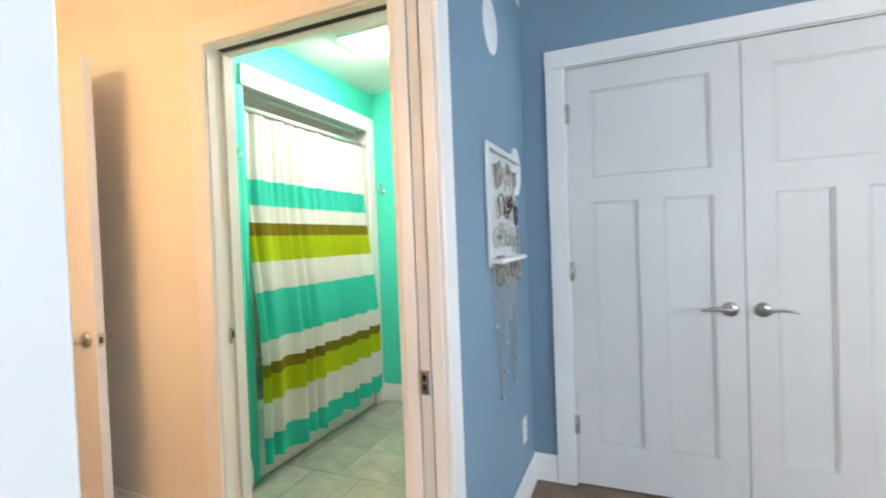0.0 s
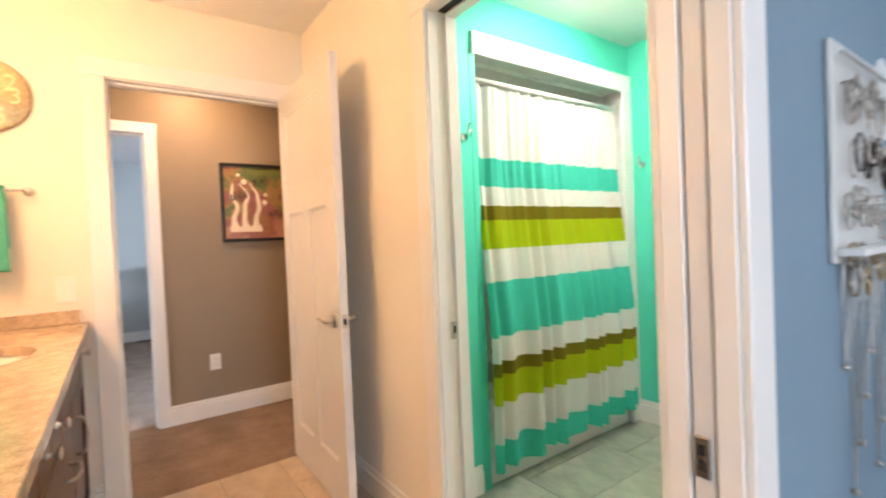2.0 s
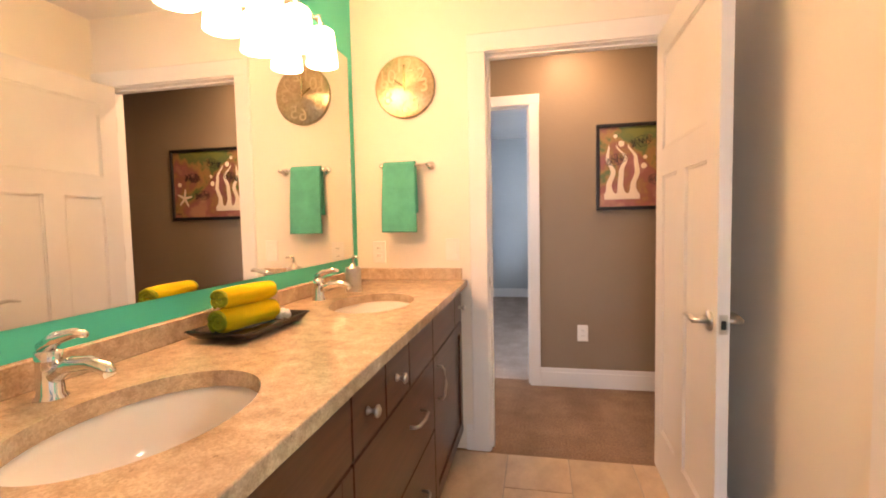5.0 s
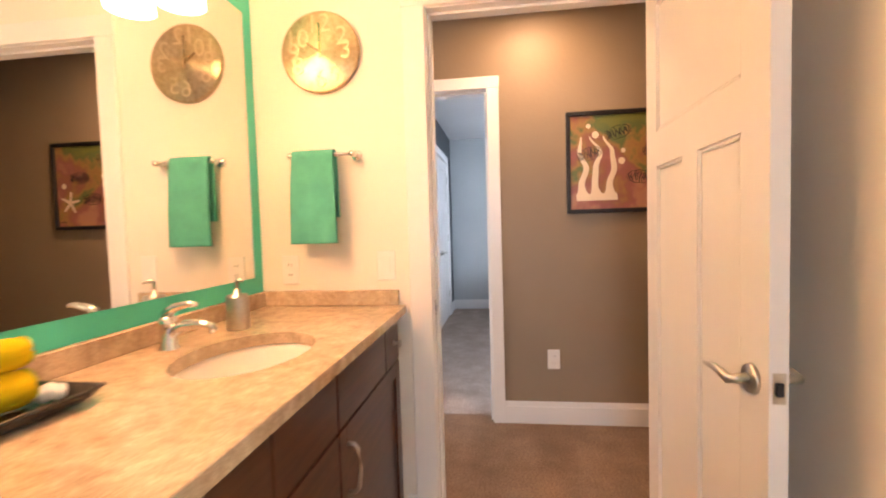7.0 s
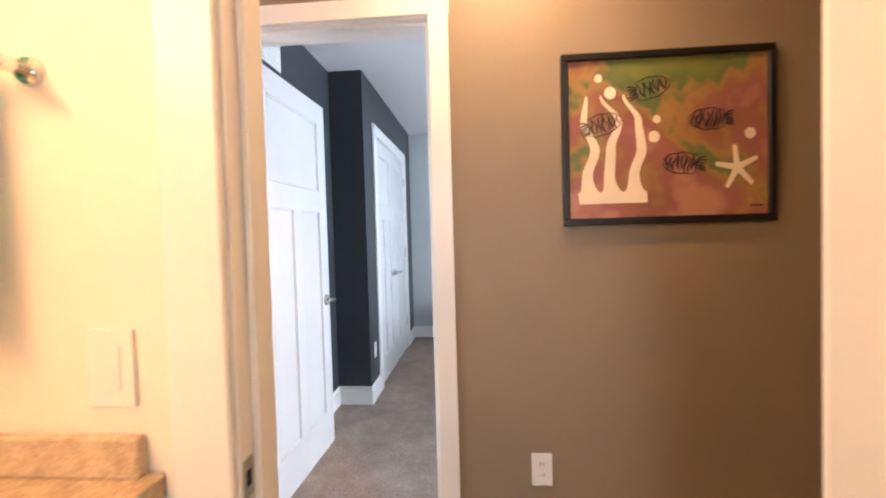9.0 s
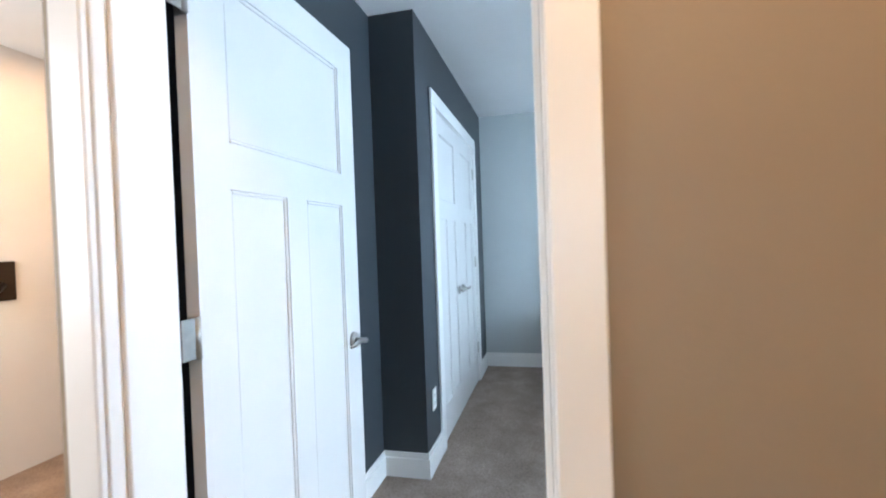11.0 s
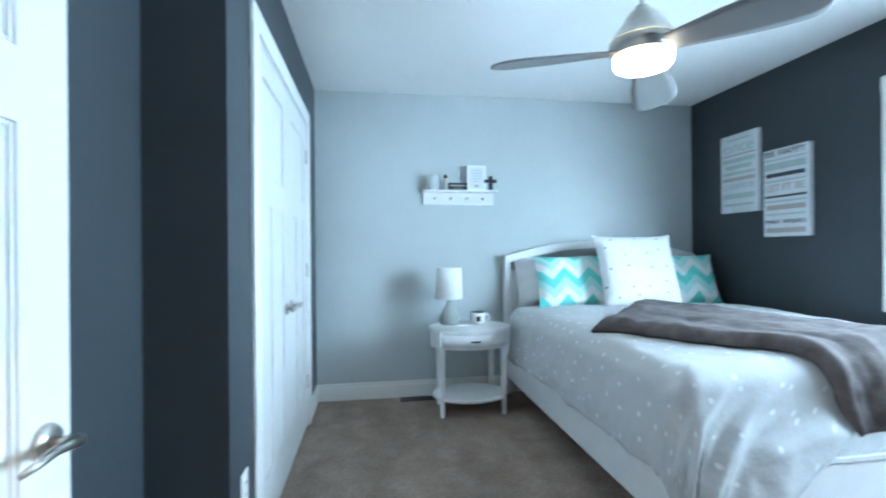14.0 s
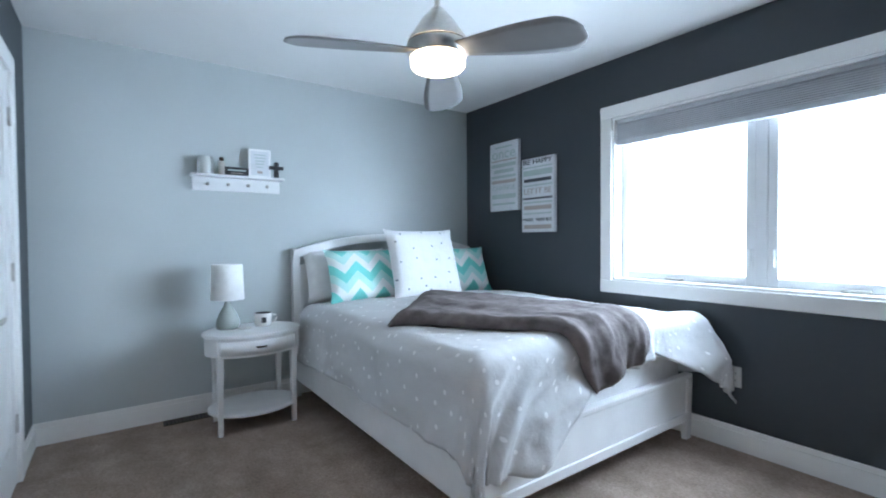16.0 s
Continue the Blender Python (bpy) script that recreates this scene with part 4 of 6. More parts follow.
part("side_board", bx(TX, TX + 0.003, 2.30, 2.335, 0.0, 2.07), M["teal"], at)

rod = thing("curtain_rod", "white shower curtain rod across the alcove", "curtain rod")
part("rod", tube(bmesh.new(), [(-1.665, 2.337, 1.972), (-1.665, 3.503, 1.972)], 0.0125, 16), M["trim"], rod, "", True)
for y, o in ((2.337, 0.008), (3.503, -0.008)):
    part("flange", cyl(bmesh.new(), (-1.665, y, 1.972), (-1.665, y + o, 1.972), 0.03), M["trim"], rod, "", True)

TEALC, OLIVE, LIMEC, WHITEC = (0.04, 0.60, 0.47), (0.20, 0.17, 0.01), (0.42, 0.55, 0.01), (0.80, 0.80, 0.76)
BANDS = [(0.0, TEALC), (0.235, WHITEC), (0.418, LIMEC), (0.548, OLIVE), (0.617, WHITEC), (0.731, TEALC), (0.985, WHITEC), (1.145, LIMEC), (1.285, OLIVE), (1.354, WHITEC), (1.449, TEALC), (1.586, WHITEC)]


def curtain_surface(u, v):
    z = 0.105 + v * 1.840
    drop = 1 - v
    y = 2.342 + 1.15 * u - 0.035 * drop * (1 - u) ** 2
    ph = u * 2 * math.pi
    x = -1.655 + 0.027 * math.sin(10 * ph + 1.6 * math.sin(3 * ph)) * (0.6 + 0.5 * drop) + 0.010 * math.sin(5 * ph + 2.0 * v) * drop
    x += 0.095 * (lambda w: w * w * (3 - 2 * w))(min(1.0, max(0.0, (drop - 0.15) / 0.62))) + 0.008 * math.sin(29 * ph) * v ** 3
    return (x, y + 0.006 * math.sin(7 * ph) * drop, z + 0.012 * math.sin(4 * ph) * drop ** 3 + 0.03 * u * drop ** 4)


cur = piece("shower_curtain", grid(bmesh.new(), curtain_surface, 220, 40), stripes("striped curtain", BANDS), "shower curtain with white, teal, olive and lime stripes", "shower curtain", "thing", True)
for k in range(12):
    y = 2.37 + 1.11 * k / 11
    ring = thing("curtain_ring", "small white curtain ring on the rod", "curtain ring", (-1.665, y, 1.957), 0, "curtain rings")
    part("ring", tube(bmesh.new(), [(0.024 * math.cos(a * math.pi / 8), 0, 0.024 * math.sin(a * math.pi / 8)) for a in range(16)], 0.002, 6), M["trim"], ring, "", True)


def robe_hook(x, y, z, axis, out):
    h = thing("robe_hook", "chrome double robe hook on the teal wall", "hook", (x, y, z), 0 if axis == "x" else -90, "robe hooks")
    part("base", cyl(bmesh.new(), (0, 0, 0), (0.012, 0, 0), 0.022, 0.018, 24), M["chrome"], h, "", True)
    part("prong", tube(bmesh.new(), [(0.01, 0, 0), (0.04, 0, -0.004), (0.055, 0, 0.012), (0.056, 0, 0.024)], [0.008, 0.007, 0.007, 0.009], 10), M["chrome"], h, "", True)
    part("prong", tube(bmesh.new(), [(0.01, 0, 0.004), (0.03, 0, 0.02), (0.04, 0, 0.045), (0.044, 0, 0.055)], [0.007, 0.006, 0.006, 0.008], 10), M["chrome"], h, "", True)


robe_hook(TX, 2.25, 1.675, "x", 1)
robe_hook(-1.545, TY, 1.615, "y", -1)

tl = thing("ceiling_light", "square white vent-light on the tub room ceiling, lit", "ceiling lamp", (-1.09, 2.80, CEIL - 0.07))
part("housing", bx(-0.16, 0.16, -0.16, 0.16, -0.02, 0.0, bevel=0.006), M["plate"], tl)
part("diffuser", lathe(bmesh.new(), [(0.11, -0.02), (0.105, -0.045), (0.07, -0.058), (0.001, -0.062)], 28), M["tub_glow"], tl, "frosted glass, lit", True)
tp = thing("toilet", "white toilet beside the teal end wall", "toilet", (-0.75, TY - 0.12, 0.0))
part("tank", bx(-0.21, 0.21, -0.10, 0.10, 0.38, 0.75, bevel=0.02, seg=2), M["porcelain"], tp)
part("bowl", lathe(bmesh.new(), [(0.001, 0.0), (0.12, 0.0), (0.11, 0.12), (0.14, 0.26), (0.19, 0.38), (0.17, 0.40), (0.001, 0.40)], 28, (0, -0.32, 0), 1.0, 1.25), M["porcelain"], tp, "", True)

# ---------------------------------------------------------------- blue room
jr = thing("jewellery_rack", "white wall rack hung with silver jewellery", "jewellery rack", (PX1, 2.335, 1.335))
part("board", bx(0.002, 0.014, -0.14, 0.14, -0.20, 0.235, bevel=0.003), M["surround"], jr)
part("ledge", bx(0.014, 0.06, -0.14, 0.14, -0.185, -0.17, bevel=0.002), M["trim"], jr)
part("rail", tube(bmesh.new(), [(0.03, -0.14, 0.20), (0.03, 0.14, 0.20)], 0.004, 8), M["jewel"], jr)
rj = random.Random(11)
for k in range(46):
    y, z = -0.12 + 0.24 * rj.random(), 0.185 - 0.115 * (k % 4) - 0.05 * rj.random()
    ry, rz, w = 0.008 + 0.020 * rj.random(), 0.012 + 0.032 * rj.random(), 0.0016 + 0.0026 * rj.random()
    pts = [(0.020 + 0.016 * rj.random(), 0, 0)] * 21
    pts = [(p[0], y + ry * math.cos(a * math.pi / 10), z - rz + rz * math.sin(a * math.pi / 10)) for a, p in enumerate(pts)]
    part("bangle", tube(bmesh.new(), pts, w, 6), M[("jewel", "cork", "jewel", "brass", "jewel", "bronze", "cork", "jewel")[k % 8]], jr, "", True)
for k in range(12):
    y, z = -0.13 + 0.26 * rj.random(), 0.17 - 0.115 * (k % 4) - 0.03 * rj.random()
    part("hook", tube(bmesh.new(), [(0.013, y, z), (0.034, y, z), (0.040, y, z + 0.010)], 0.002, 6), M["jewel"], jr, "", True)
for k in range(7):
    y, ln = -0.10 + 0.035 * k, 0.22 + 0.09 * ((k * 3) % 4)
    bm = bmesh.new()
    n = int(ln / 0.012)
    for s in (0, 1):
        tube(bm, [(0.012, y + (0.012 - s * 0.024) * math.sin(math.pi * j / n) , -0.19 - ln * j / n) for j in range(n + 1)], 0.0016, 5)
    bmesh.ops.create_icosphere(bm, subdivisions=1, radius=0.009, matrix=Matrix.Translation((0.012, y, -0.19 - ln)))
    part("necklace", bm, M["jewel"], jr, "", True)
for ob in jr.children:
    ob.data.transform(Matrix.Diagonal((1, 1.45, 1.08, 1)))
for y, z, r in ((2.28, 2.06, 0.105), (2.62, 1.53, 0.105)):
    bm = lathe(bmesh.new(), [(0.001, 0.003), (r, 0.003), (r, 0.0), (0.001, 0.0)], 40)
    bmesh.ops.transform(bm, matrix=pose(PX1, y, z, 0, 90, 0) @ Matrix.Diagonal((1.05, 0.9, 1, 1)), verts=bm.verts)
    piece("wall_decal", bm, M["decal"], "round white dot stuck on the blue wall", "wall decal", "thing", group="wall dots")

# ---------------------------------------------------------------- hall
pic = thing("framed_picture", "black-framed undersea stencil painting, kelp and striped fish", "picture", (HX, 1.903, 1.545))
W2, H2 = 0.375, 0.295
cmn, n_, l_, b_ = nodes_of("sprayed paint", 0.35)
f1 = noise_tex(n_, l_, 5.5, 3)
ramp = n_.new("ShaderNodeValToRGB")
cols = ((0.26, (0.17, 0.19, 0.05)), (0.38, (0.12, 0.16, 0.055)), (0.44, (0.34, 0.20, 0.07)), (0.52, (0.29, 0.12, 0.075)), (0.60, (0.31, 0.11, 0.10)), (0.72, (0.44, 0.22, 0.14)))
el = ramp.color_ramp.elements
for k, (p, c3) in enumerate(cols):
    e = el[k] if k < 2 else el.new(p)
    e.position, e.color = p, rgba(c3)
sep = n_.new("ShaderNodeSeparateXYZ")
co_ = n_.new("ShaderNodeTexCoord")
l_.new(co_.outputs["Object"], sep.inputs[0])
mm = n_.new("ShaderNodeMath")
mm.operation = "MULTIPLY_ADD"
mm.inputs[1].default_value = -0.45
l_.new(sep.outputs[2], mm.inputs[0])
l_.new(f1, mm.inputs[2])
l_.new(mm.outputs[0], ramp.inputs[0])
l_.new(ramp.outputs[0], b_.inputs["Base Color"])
part("painting", bx(0.004, 0.012, -W2 + 0.012, W2 - 0.012, -H2 + 0.012, H2 - 0.012), cmn, pic)
bm = bmesh.new()
for a in ((-W2, W2, H2 - 0.024, H2), (-W2, W2, -H2, -H2 + 0.024)):
    box(bm, 0.0, 0.026, a[0], a[1], a[2], a[3], 0.003)
for a in ((-W2, -W2 + 0.024), (W2 - 0.024, W2)):
    box(bm, 0.0, 0.026, a[0], a[1], -H2 + 0.024, H2 - 0.024, 0.003)
part("frame", bm, M["frame"], pic)
# kelp: three swaying stalks that flow into one foot, round gaps between them
def stalk_shape(ys, k):
    def f(u, v):
        p = u * 4
        i = min(int(p), 3)
        w = (1 - math.cos(math.pi * (p - i))) / 2
        y = ys[i] * (1 - w) + ys[i + 1] * w
        flare = min(1.0, max(0.0, (0.27 - u) / 0.17))
        wd = 0.019 * (1 - u ** 2.2) ** 0.6 + 0.001 + 0.023 * (1 - math.sqrt(1 - flare ** 2))
        return (0.0135 + 0.0003 * k, y + (v - 0.5) * 2 * wd, -0.222 + 0.374 * u)
    return f


for k, ys in enumerate(((-0.272, -0.284, -0.255, -0.294, -0.284), (-0.190, -0.204, -0.198, -0.169, -0.232), (-0.112, -0.116, -0.088, -0.098, -0.151))):
    part("kelp", grid(bmesh.new(), stalk_shape(ys, k), 60, 2), M["kelp"], pic)
for y, z, r in ((-0.239, 0.210, 0.014), (-0.198, 0.158, 0.021), (-0.033, 0.062, 0.014), (-0.043, 0.003, 0.020), (0.291, 0.002, 0.019)):
    bm = bmesh.new()
    bmesh.ops.create_circle(bm, cap_ends=True, segments=24, radius=r, matrix=pose(0.0142, y, z, 0, 90, 0))
    part("bubble", bm, M["kelp"], pic)


def stroke(bm, pts, w):
    """A flat brush stroke through (y, z) points, thin at both ends."""
    n = len(pts) - 1
    rows = []
    for k, (y, z) in enumerate(pts):
        (ya, za), (yb, zb) = pts[max(k - 1, 0)], pts[min(k + 1, n)]
        d = math.hypot(yb - ya, zb - za) or 1.0
        h = w * (0.35 + 0.65 * math.sin(math.pi * (0.08 + 0.84 * k / n)))
        oy, oz = -(zb - za) / d * h, (yb - ya) / d * h
        rows.append((bm.verts.new((0.0146, y + oy, z + oz)), bm.verts.new((0.0146, y - oy, z - oz))))
    for a, b in zip(rows, rows[1:]):
        bm.faces.new((a[0], b[0], b[1], a[1]))


rf = random.Random(4)
for y, z, a, d in ((-0.060, 0.168, 14, 1), (-0.233, 0.050, 14, 1), (0.155, 0.055, 0, -1), (0.061, -0.092, -4, -1)):
    bm = bmesh.new()
    for k in range(9):
        s = -0.62 + 0.185 * k
        hgt = 0.034 * math.sqrt(1 - s * s * 0.92)
        ph, bend = rf.random() * 6, 0.008 * (rf.random() - 0.3)
        q0, q1 = -1 + 0.35 * rf.random(), 1 - 0.35 * rf.random()
        stroke(bm, [(d * (s * 0.072 + bend * math.sin(3.1 * t + 1.5) + 0.003 * math.sin(7 * t + ph)), hgt * (q0 + (q1 - q0) * t)) for t in [j / 12 for j in range(13)]], 0.0024 + 0.0020 * rf.random())
    for k in range(6):
        s0 = -0.072 - 0.010 * rf.random()
        zz = -0.026 + 0.0105 * k
        stroke(bm, [(d * (s0 + 0.030 * t), zz * (1 - 0.45 * t) + 0.002 * math.sin(6 * t + k)) for t in [j / 6 for j in range(7)]], 0.0028)
    for sgn in (1, -1):
        stroke(bm, [(d * 0.075 * math.cos(t), sgn * 0.036 * math.sin(t) + 0.0015 * math.sin(9 * t)) for t in [0.05 + 2.2 * j / 18 for j in range(19)]], 0.0020)
    bmesh.ops.transform(bm, matrix=pose(0, y, z, a), verts=bm.verts)
    part("fish", bm, M["black"], pic)
bm = bmesh.new()
for k in range(5):
    a = radians(97 + 72 * k)
    c, s = math.cos(a), math.sin(a)
    edge = [(0.016, 0.011), (0.050, 0.0085), (0.074, 0.0075), (0.079, 0.0), (0.074, -0.0075), (0.050, -0.0085), (0.016, -0.011)]
    bm.faces.new([bm.verts.new((0.0144, 0, 0))] + [bm.verts.new((0.0144, r * c - w * s, r * s + w * c)) for r, w in edge])
bmesh.ops.transform(bm, matrix=Matrix.Translation((0, 0.246, -0.112)), verts=bm.verts)
part("starfish", bm, M["kelp"], pic)
part("signature", bx(0.0125, 0.0135, 0.29, 0.335, -0.245, -0.240), M["black"], pic)
for ob in pic.children:
    ob.data.transform(Matrix.Diagonal((1, 0.925, 0.985, 1)))


def downlight(x, y, label):
    r = thing("downlight", label, "ceiling lamp", (x, y, CEIL), 0, "recessed downlights")
    part("trim_ring", lathe(bmesh.new(), [(0.085, 0.0), (0.085, -0.005), (0.066, -0.007), (0.062, -0.002)], 32), M["plate"], r, "", True)
    part("lens", lathe(bmesh.new(), [(0.063, -0.003), (0.03, -0.005), (0.001, -0.005)], 28), M["down_glow"], r, "glowing lens", True)


downlight(-3.20, 1.36, "recessed downlight close to the taupe wall, lit")
downlight(-5.05, -1.25, "recessed downlight over the landing, lit")
# this second landing lamp is added out of view to brighten the landing
downlight(-3.9, -0.9, "recessed downlight over the landing, lit")

sc = thing("wall_sconce", "bronze wall sconce with a glowing glass shade", "wall lamp", (-4.90, -1.90, 1.10))
part("back_plate", bx(-0.065, 0.045, 0.0, 0.02, -0.11, 0.11, bevel=0.004), M["bronze"], sc)
part("arm", tube(bmesh.new(), [(0.0, 0.02, -0.02), (0.05, 0.05, -0.05), (0.11, 0.09, -0.07)], 0.016, 10), M["bronze"], sc, "", True)
part("shade", lathe(bmesh.new(), [(0.035, -0.07), (0.055, 0.05), (0.05, 0.05), (0.03, -0.06)], 24, (0.15, 0.10, -0.05)), M["sconce_glow"], sc, "glass shade, lit", True)
# small solid dark box on the carpet where the two landing walls meet
piece("stair_opening", bx(-5.535, -5.40, -1.899, -1.845, 0.0015, 0.10), M["dark"], "small dark box low in the landing's corner", "stair opening", "structure")


# ---------------------------------------------------------------- bedroom: window
wd = thing("window_1", "wide white two-sash casement window, bright daylight behind", "window", kind="structure")
wx0, wx1, wz0, wz1 = -5.812, -4.064, 0.905, 2.030
bm = bmesh.new()
for a in ((wx0 - 0.086, wx0, wz0, wz1), (wx1, wx1 + 0.086, wz0, wz1), (wx0 - 0.089, wx1 + 0.089, wz1, wz1 + 0.086), (wx0 - 0.089, wx1 + 0.089, wz0 - 0.087, wz0)):
    box(bm, a[0], a[1], WY - 0.018, WY, a[2], a[3], 0.003)
part("window_casing", bm, M["trim"], wd)
bm = bmesh.new()
for a in ((wx0, wx0 + 0.015, wz0, wz1), (wx1 - 0.015, wx1, wz0, wz1), (wx0 + 0.015, wx1 - 0.015, wz1 - 0.015, wz1), (wx0 + 0.015, wx1 - 0.015, wz0, wz0 + 0.015)):
    box(bm, a[0], a[1], WY, WY + 0.13, a[2], a[3])
part("window_lining", bm, M["trim"], wd)
xm = (wx0 + wx1) / 2
part("mullion", bx(xm - 0.03, xm + 0.03, WY + 0.09, WY + 0.155, wz0 + 0.015, wz1 - 0.015, bevel=0.003), M["vinyl"], wd)
for a, b, lx in ((wx0 + 0.015, xm - 0.03, xm - 0.055), (xm + 0.03, wx1 - 0.015, xm + 0.055)):
    sash = bmesh.new()
    for q in ((a, a + 0.05, wz0 + 0.015, wz1 - 0.015), (b - 0.05, b, wz0 + 0.015, wz1 - 0.015), (a + 0.05, b - 0.05, wz0 + 0.015, wz0 + 0.065), (a + 0.05, b - 0.05, wz1 - 0.065, wz1 - 0.015)):
        box(sash, q[0], q[1], WY + 0.095, WY + 0.145, q[2], q[3], 0.004)
    s = part("sash", sash, M["vinyl"], wd)
    g = part("pane", bx(a + 0.05, b - 0.05, WY + 0.118, WY + 0.122, wz0 + 0.065, wz1 - 0.065), M["glass"], s, "clear glass pane")
    g.visible_shadow = False
    part("sash_lock", bx(lx - 0.010, lx + 0.010, WY + 0.082, WY + 0.096, 1.03, 1.13, bevel=0.003), M["vinyl"], s, "white sash lock")
    part("crank", bx((a + b) / 2 - 0.10, (a + b) / 2 + 0.02, WY + 0.075, WY + 0.094, wz0 + 0.016, wz0 + 0.034, bevel=0.004), M["nickel"], s, "folded crank handle")
bl = thing("cellular_blind", "grey cellular blind drawn up under the window head", "blind")
part("head_rail", bx(wx0 + 0.018, wx1 - 0.018, WY + 0.02, WY + 0.07, wz1 - 0.045, wz1 - 0.017, bevel=0.003), M["blind"], bl)
for k in range(9):
    z = wz1 - 0.055 - 0.012 * k
    part("pleat", bx(wx0 + 0.02, wx1 - 0.02, WY + 0.018, WY + 0.072, z - 0.005, z + 0.005, bevel=0.0045), M["blind"], bl)
part("bottom_rail", bx(wx0 + 0.018, wx1 - 0.018, WY + 0.022, WY + 0.068, wz1 - 0.190, wz1 - 0.155, bevel=0.004), M["blind"], bl)
for x in (-5.43, -4.42):
    part("handle", bx(x - 0.03, x + 0.03, WY + 0.012, WY + 0.022, wz1 - 0.192, wz1 - 0.182, bevel=0.002), M["vinyl"], bl)
lw = new("window_3", mesh_of("window_3", bx(-2.70, -2.695, -1.618, -0.482, 0.9, 2.068), M["glass"]))
lw.visible_shadow = False
tagged(lw, "plain glass window of the landing", "window", "", "structure")
# pane of the added opening in front of the fill light
gbl = new("window_2", mesh_of("window_2", bx(0.583, 2.317, -2.55, -2.545, 0.9, 2.117), M["glass"]))
gbl.visible_shadow = False
tagged(gbl, "added glass window of the blue room, out of view", "window", "", "structure")
gsl = new("window_4", mesh_of("window_4", bx(3.345, 3.35, 0.082, 1.718, 0.9, 2.118), M["glass"]))
gsl.visible_shadow = False
tagged(gsl, "plain glass side window of the blue room", "window", "", "structure")

# ---------------------------------------------------------------- bed
BY0, BY1 = 1.945, 3.64
BXH, BXF = -7.405, -5.245
BYC = (BY0 + BY1) / 2
bed = thing("bed_frame", "white painted bed frame with an arched open headboard", "bed frame")
for y in (BY0, BY1 - 0.055):
    part("headboard_post", bx(BXH - 0.02, BXH + 0.035, y, y + 0.055, 0.0, 1.135, bevel=0.004), M["white"], bed)


def arch(y):
    return 1.247 - 0.125 * ((y - BYC) / (BY1 - BYC)) ** 2


bm = bmesh.new()
grid(bm, lambda u, v: (BXH + 0.037, BY0 + (BY1 - BY0) * u, arch(BY0 + (BY1 - BY0) * u) - 0.062 * (1 - v)), 40, 1)
o = part("headboard_arch", bm, M["white"], bed)
solid(o, 0.05, 0.0)
bm = bmesh.new()
grid(bm, lambda u, v: (BXH + 0.012, BY0 + 0.05 + (BY1 - BY0 - 0.1) * u, 0.30 + v * (arch(BY0 + 0.05 + (BY1 - BY0 - 0.1) * u) - 0.135 - 0.30)), 40, 1)
o = part("headboard_panel", bm, M["white"], bed)
solid(o, 0.022, 0.0)
for y in (BY0, BY1 - 0.03):
    part("side_rail", bx(BXH + 0.035, BXF - 0.03, y, y + 0.03, 0.15, 0.345, bevel=0.004), M["white"], bed)
part("footboard_panel", bx(BXF - 0.03, BXF - 0.005, BY0 + 0.05, BY1 - 0.05, 0.155, 0.365, bevel=0.003), M["white"], bed)
part("footboard_rail", bx(BXF - 0.035, BXF + 0.004, BY0 + 0.05, BY1 - 0.05, 0.115, 0.165, bevel=0.004), M["white"], bed)
part("footboard_cap", bx(BXF - 0.04, BXF + 0.008, BY0, BY1, 0.365, 0.392, bevel=0.004), M["white"], bed)
for y in (BY0, BY1 - 0.055):
    bm = bmesh.new()
    box(bm, BXF - 0.04, BXF + 0.008, y, y + 0.055, 0.0, 0.365, 0.004)
    for v in bm.verts:
        if v.co.z < 0.05:
            v.co.x = BXF - 0.016 + (v.co.x - BXF + 0.016) * 0.7
    part("footboard_post", bm, M["white"], bed)
piece("mattress", bx(BXH + 0.04, BXF - 0.045, BY0 + 0.035, BY1 - 0.035, 0.26, 0.66, bevel=0.05, seg=3), M["sheet"], "thick white mattress on the bed frame", "mattress", "thing")

TOP = 0.735


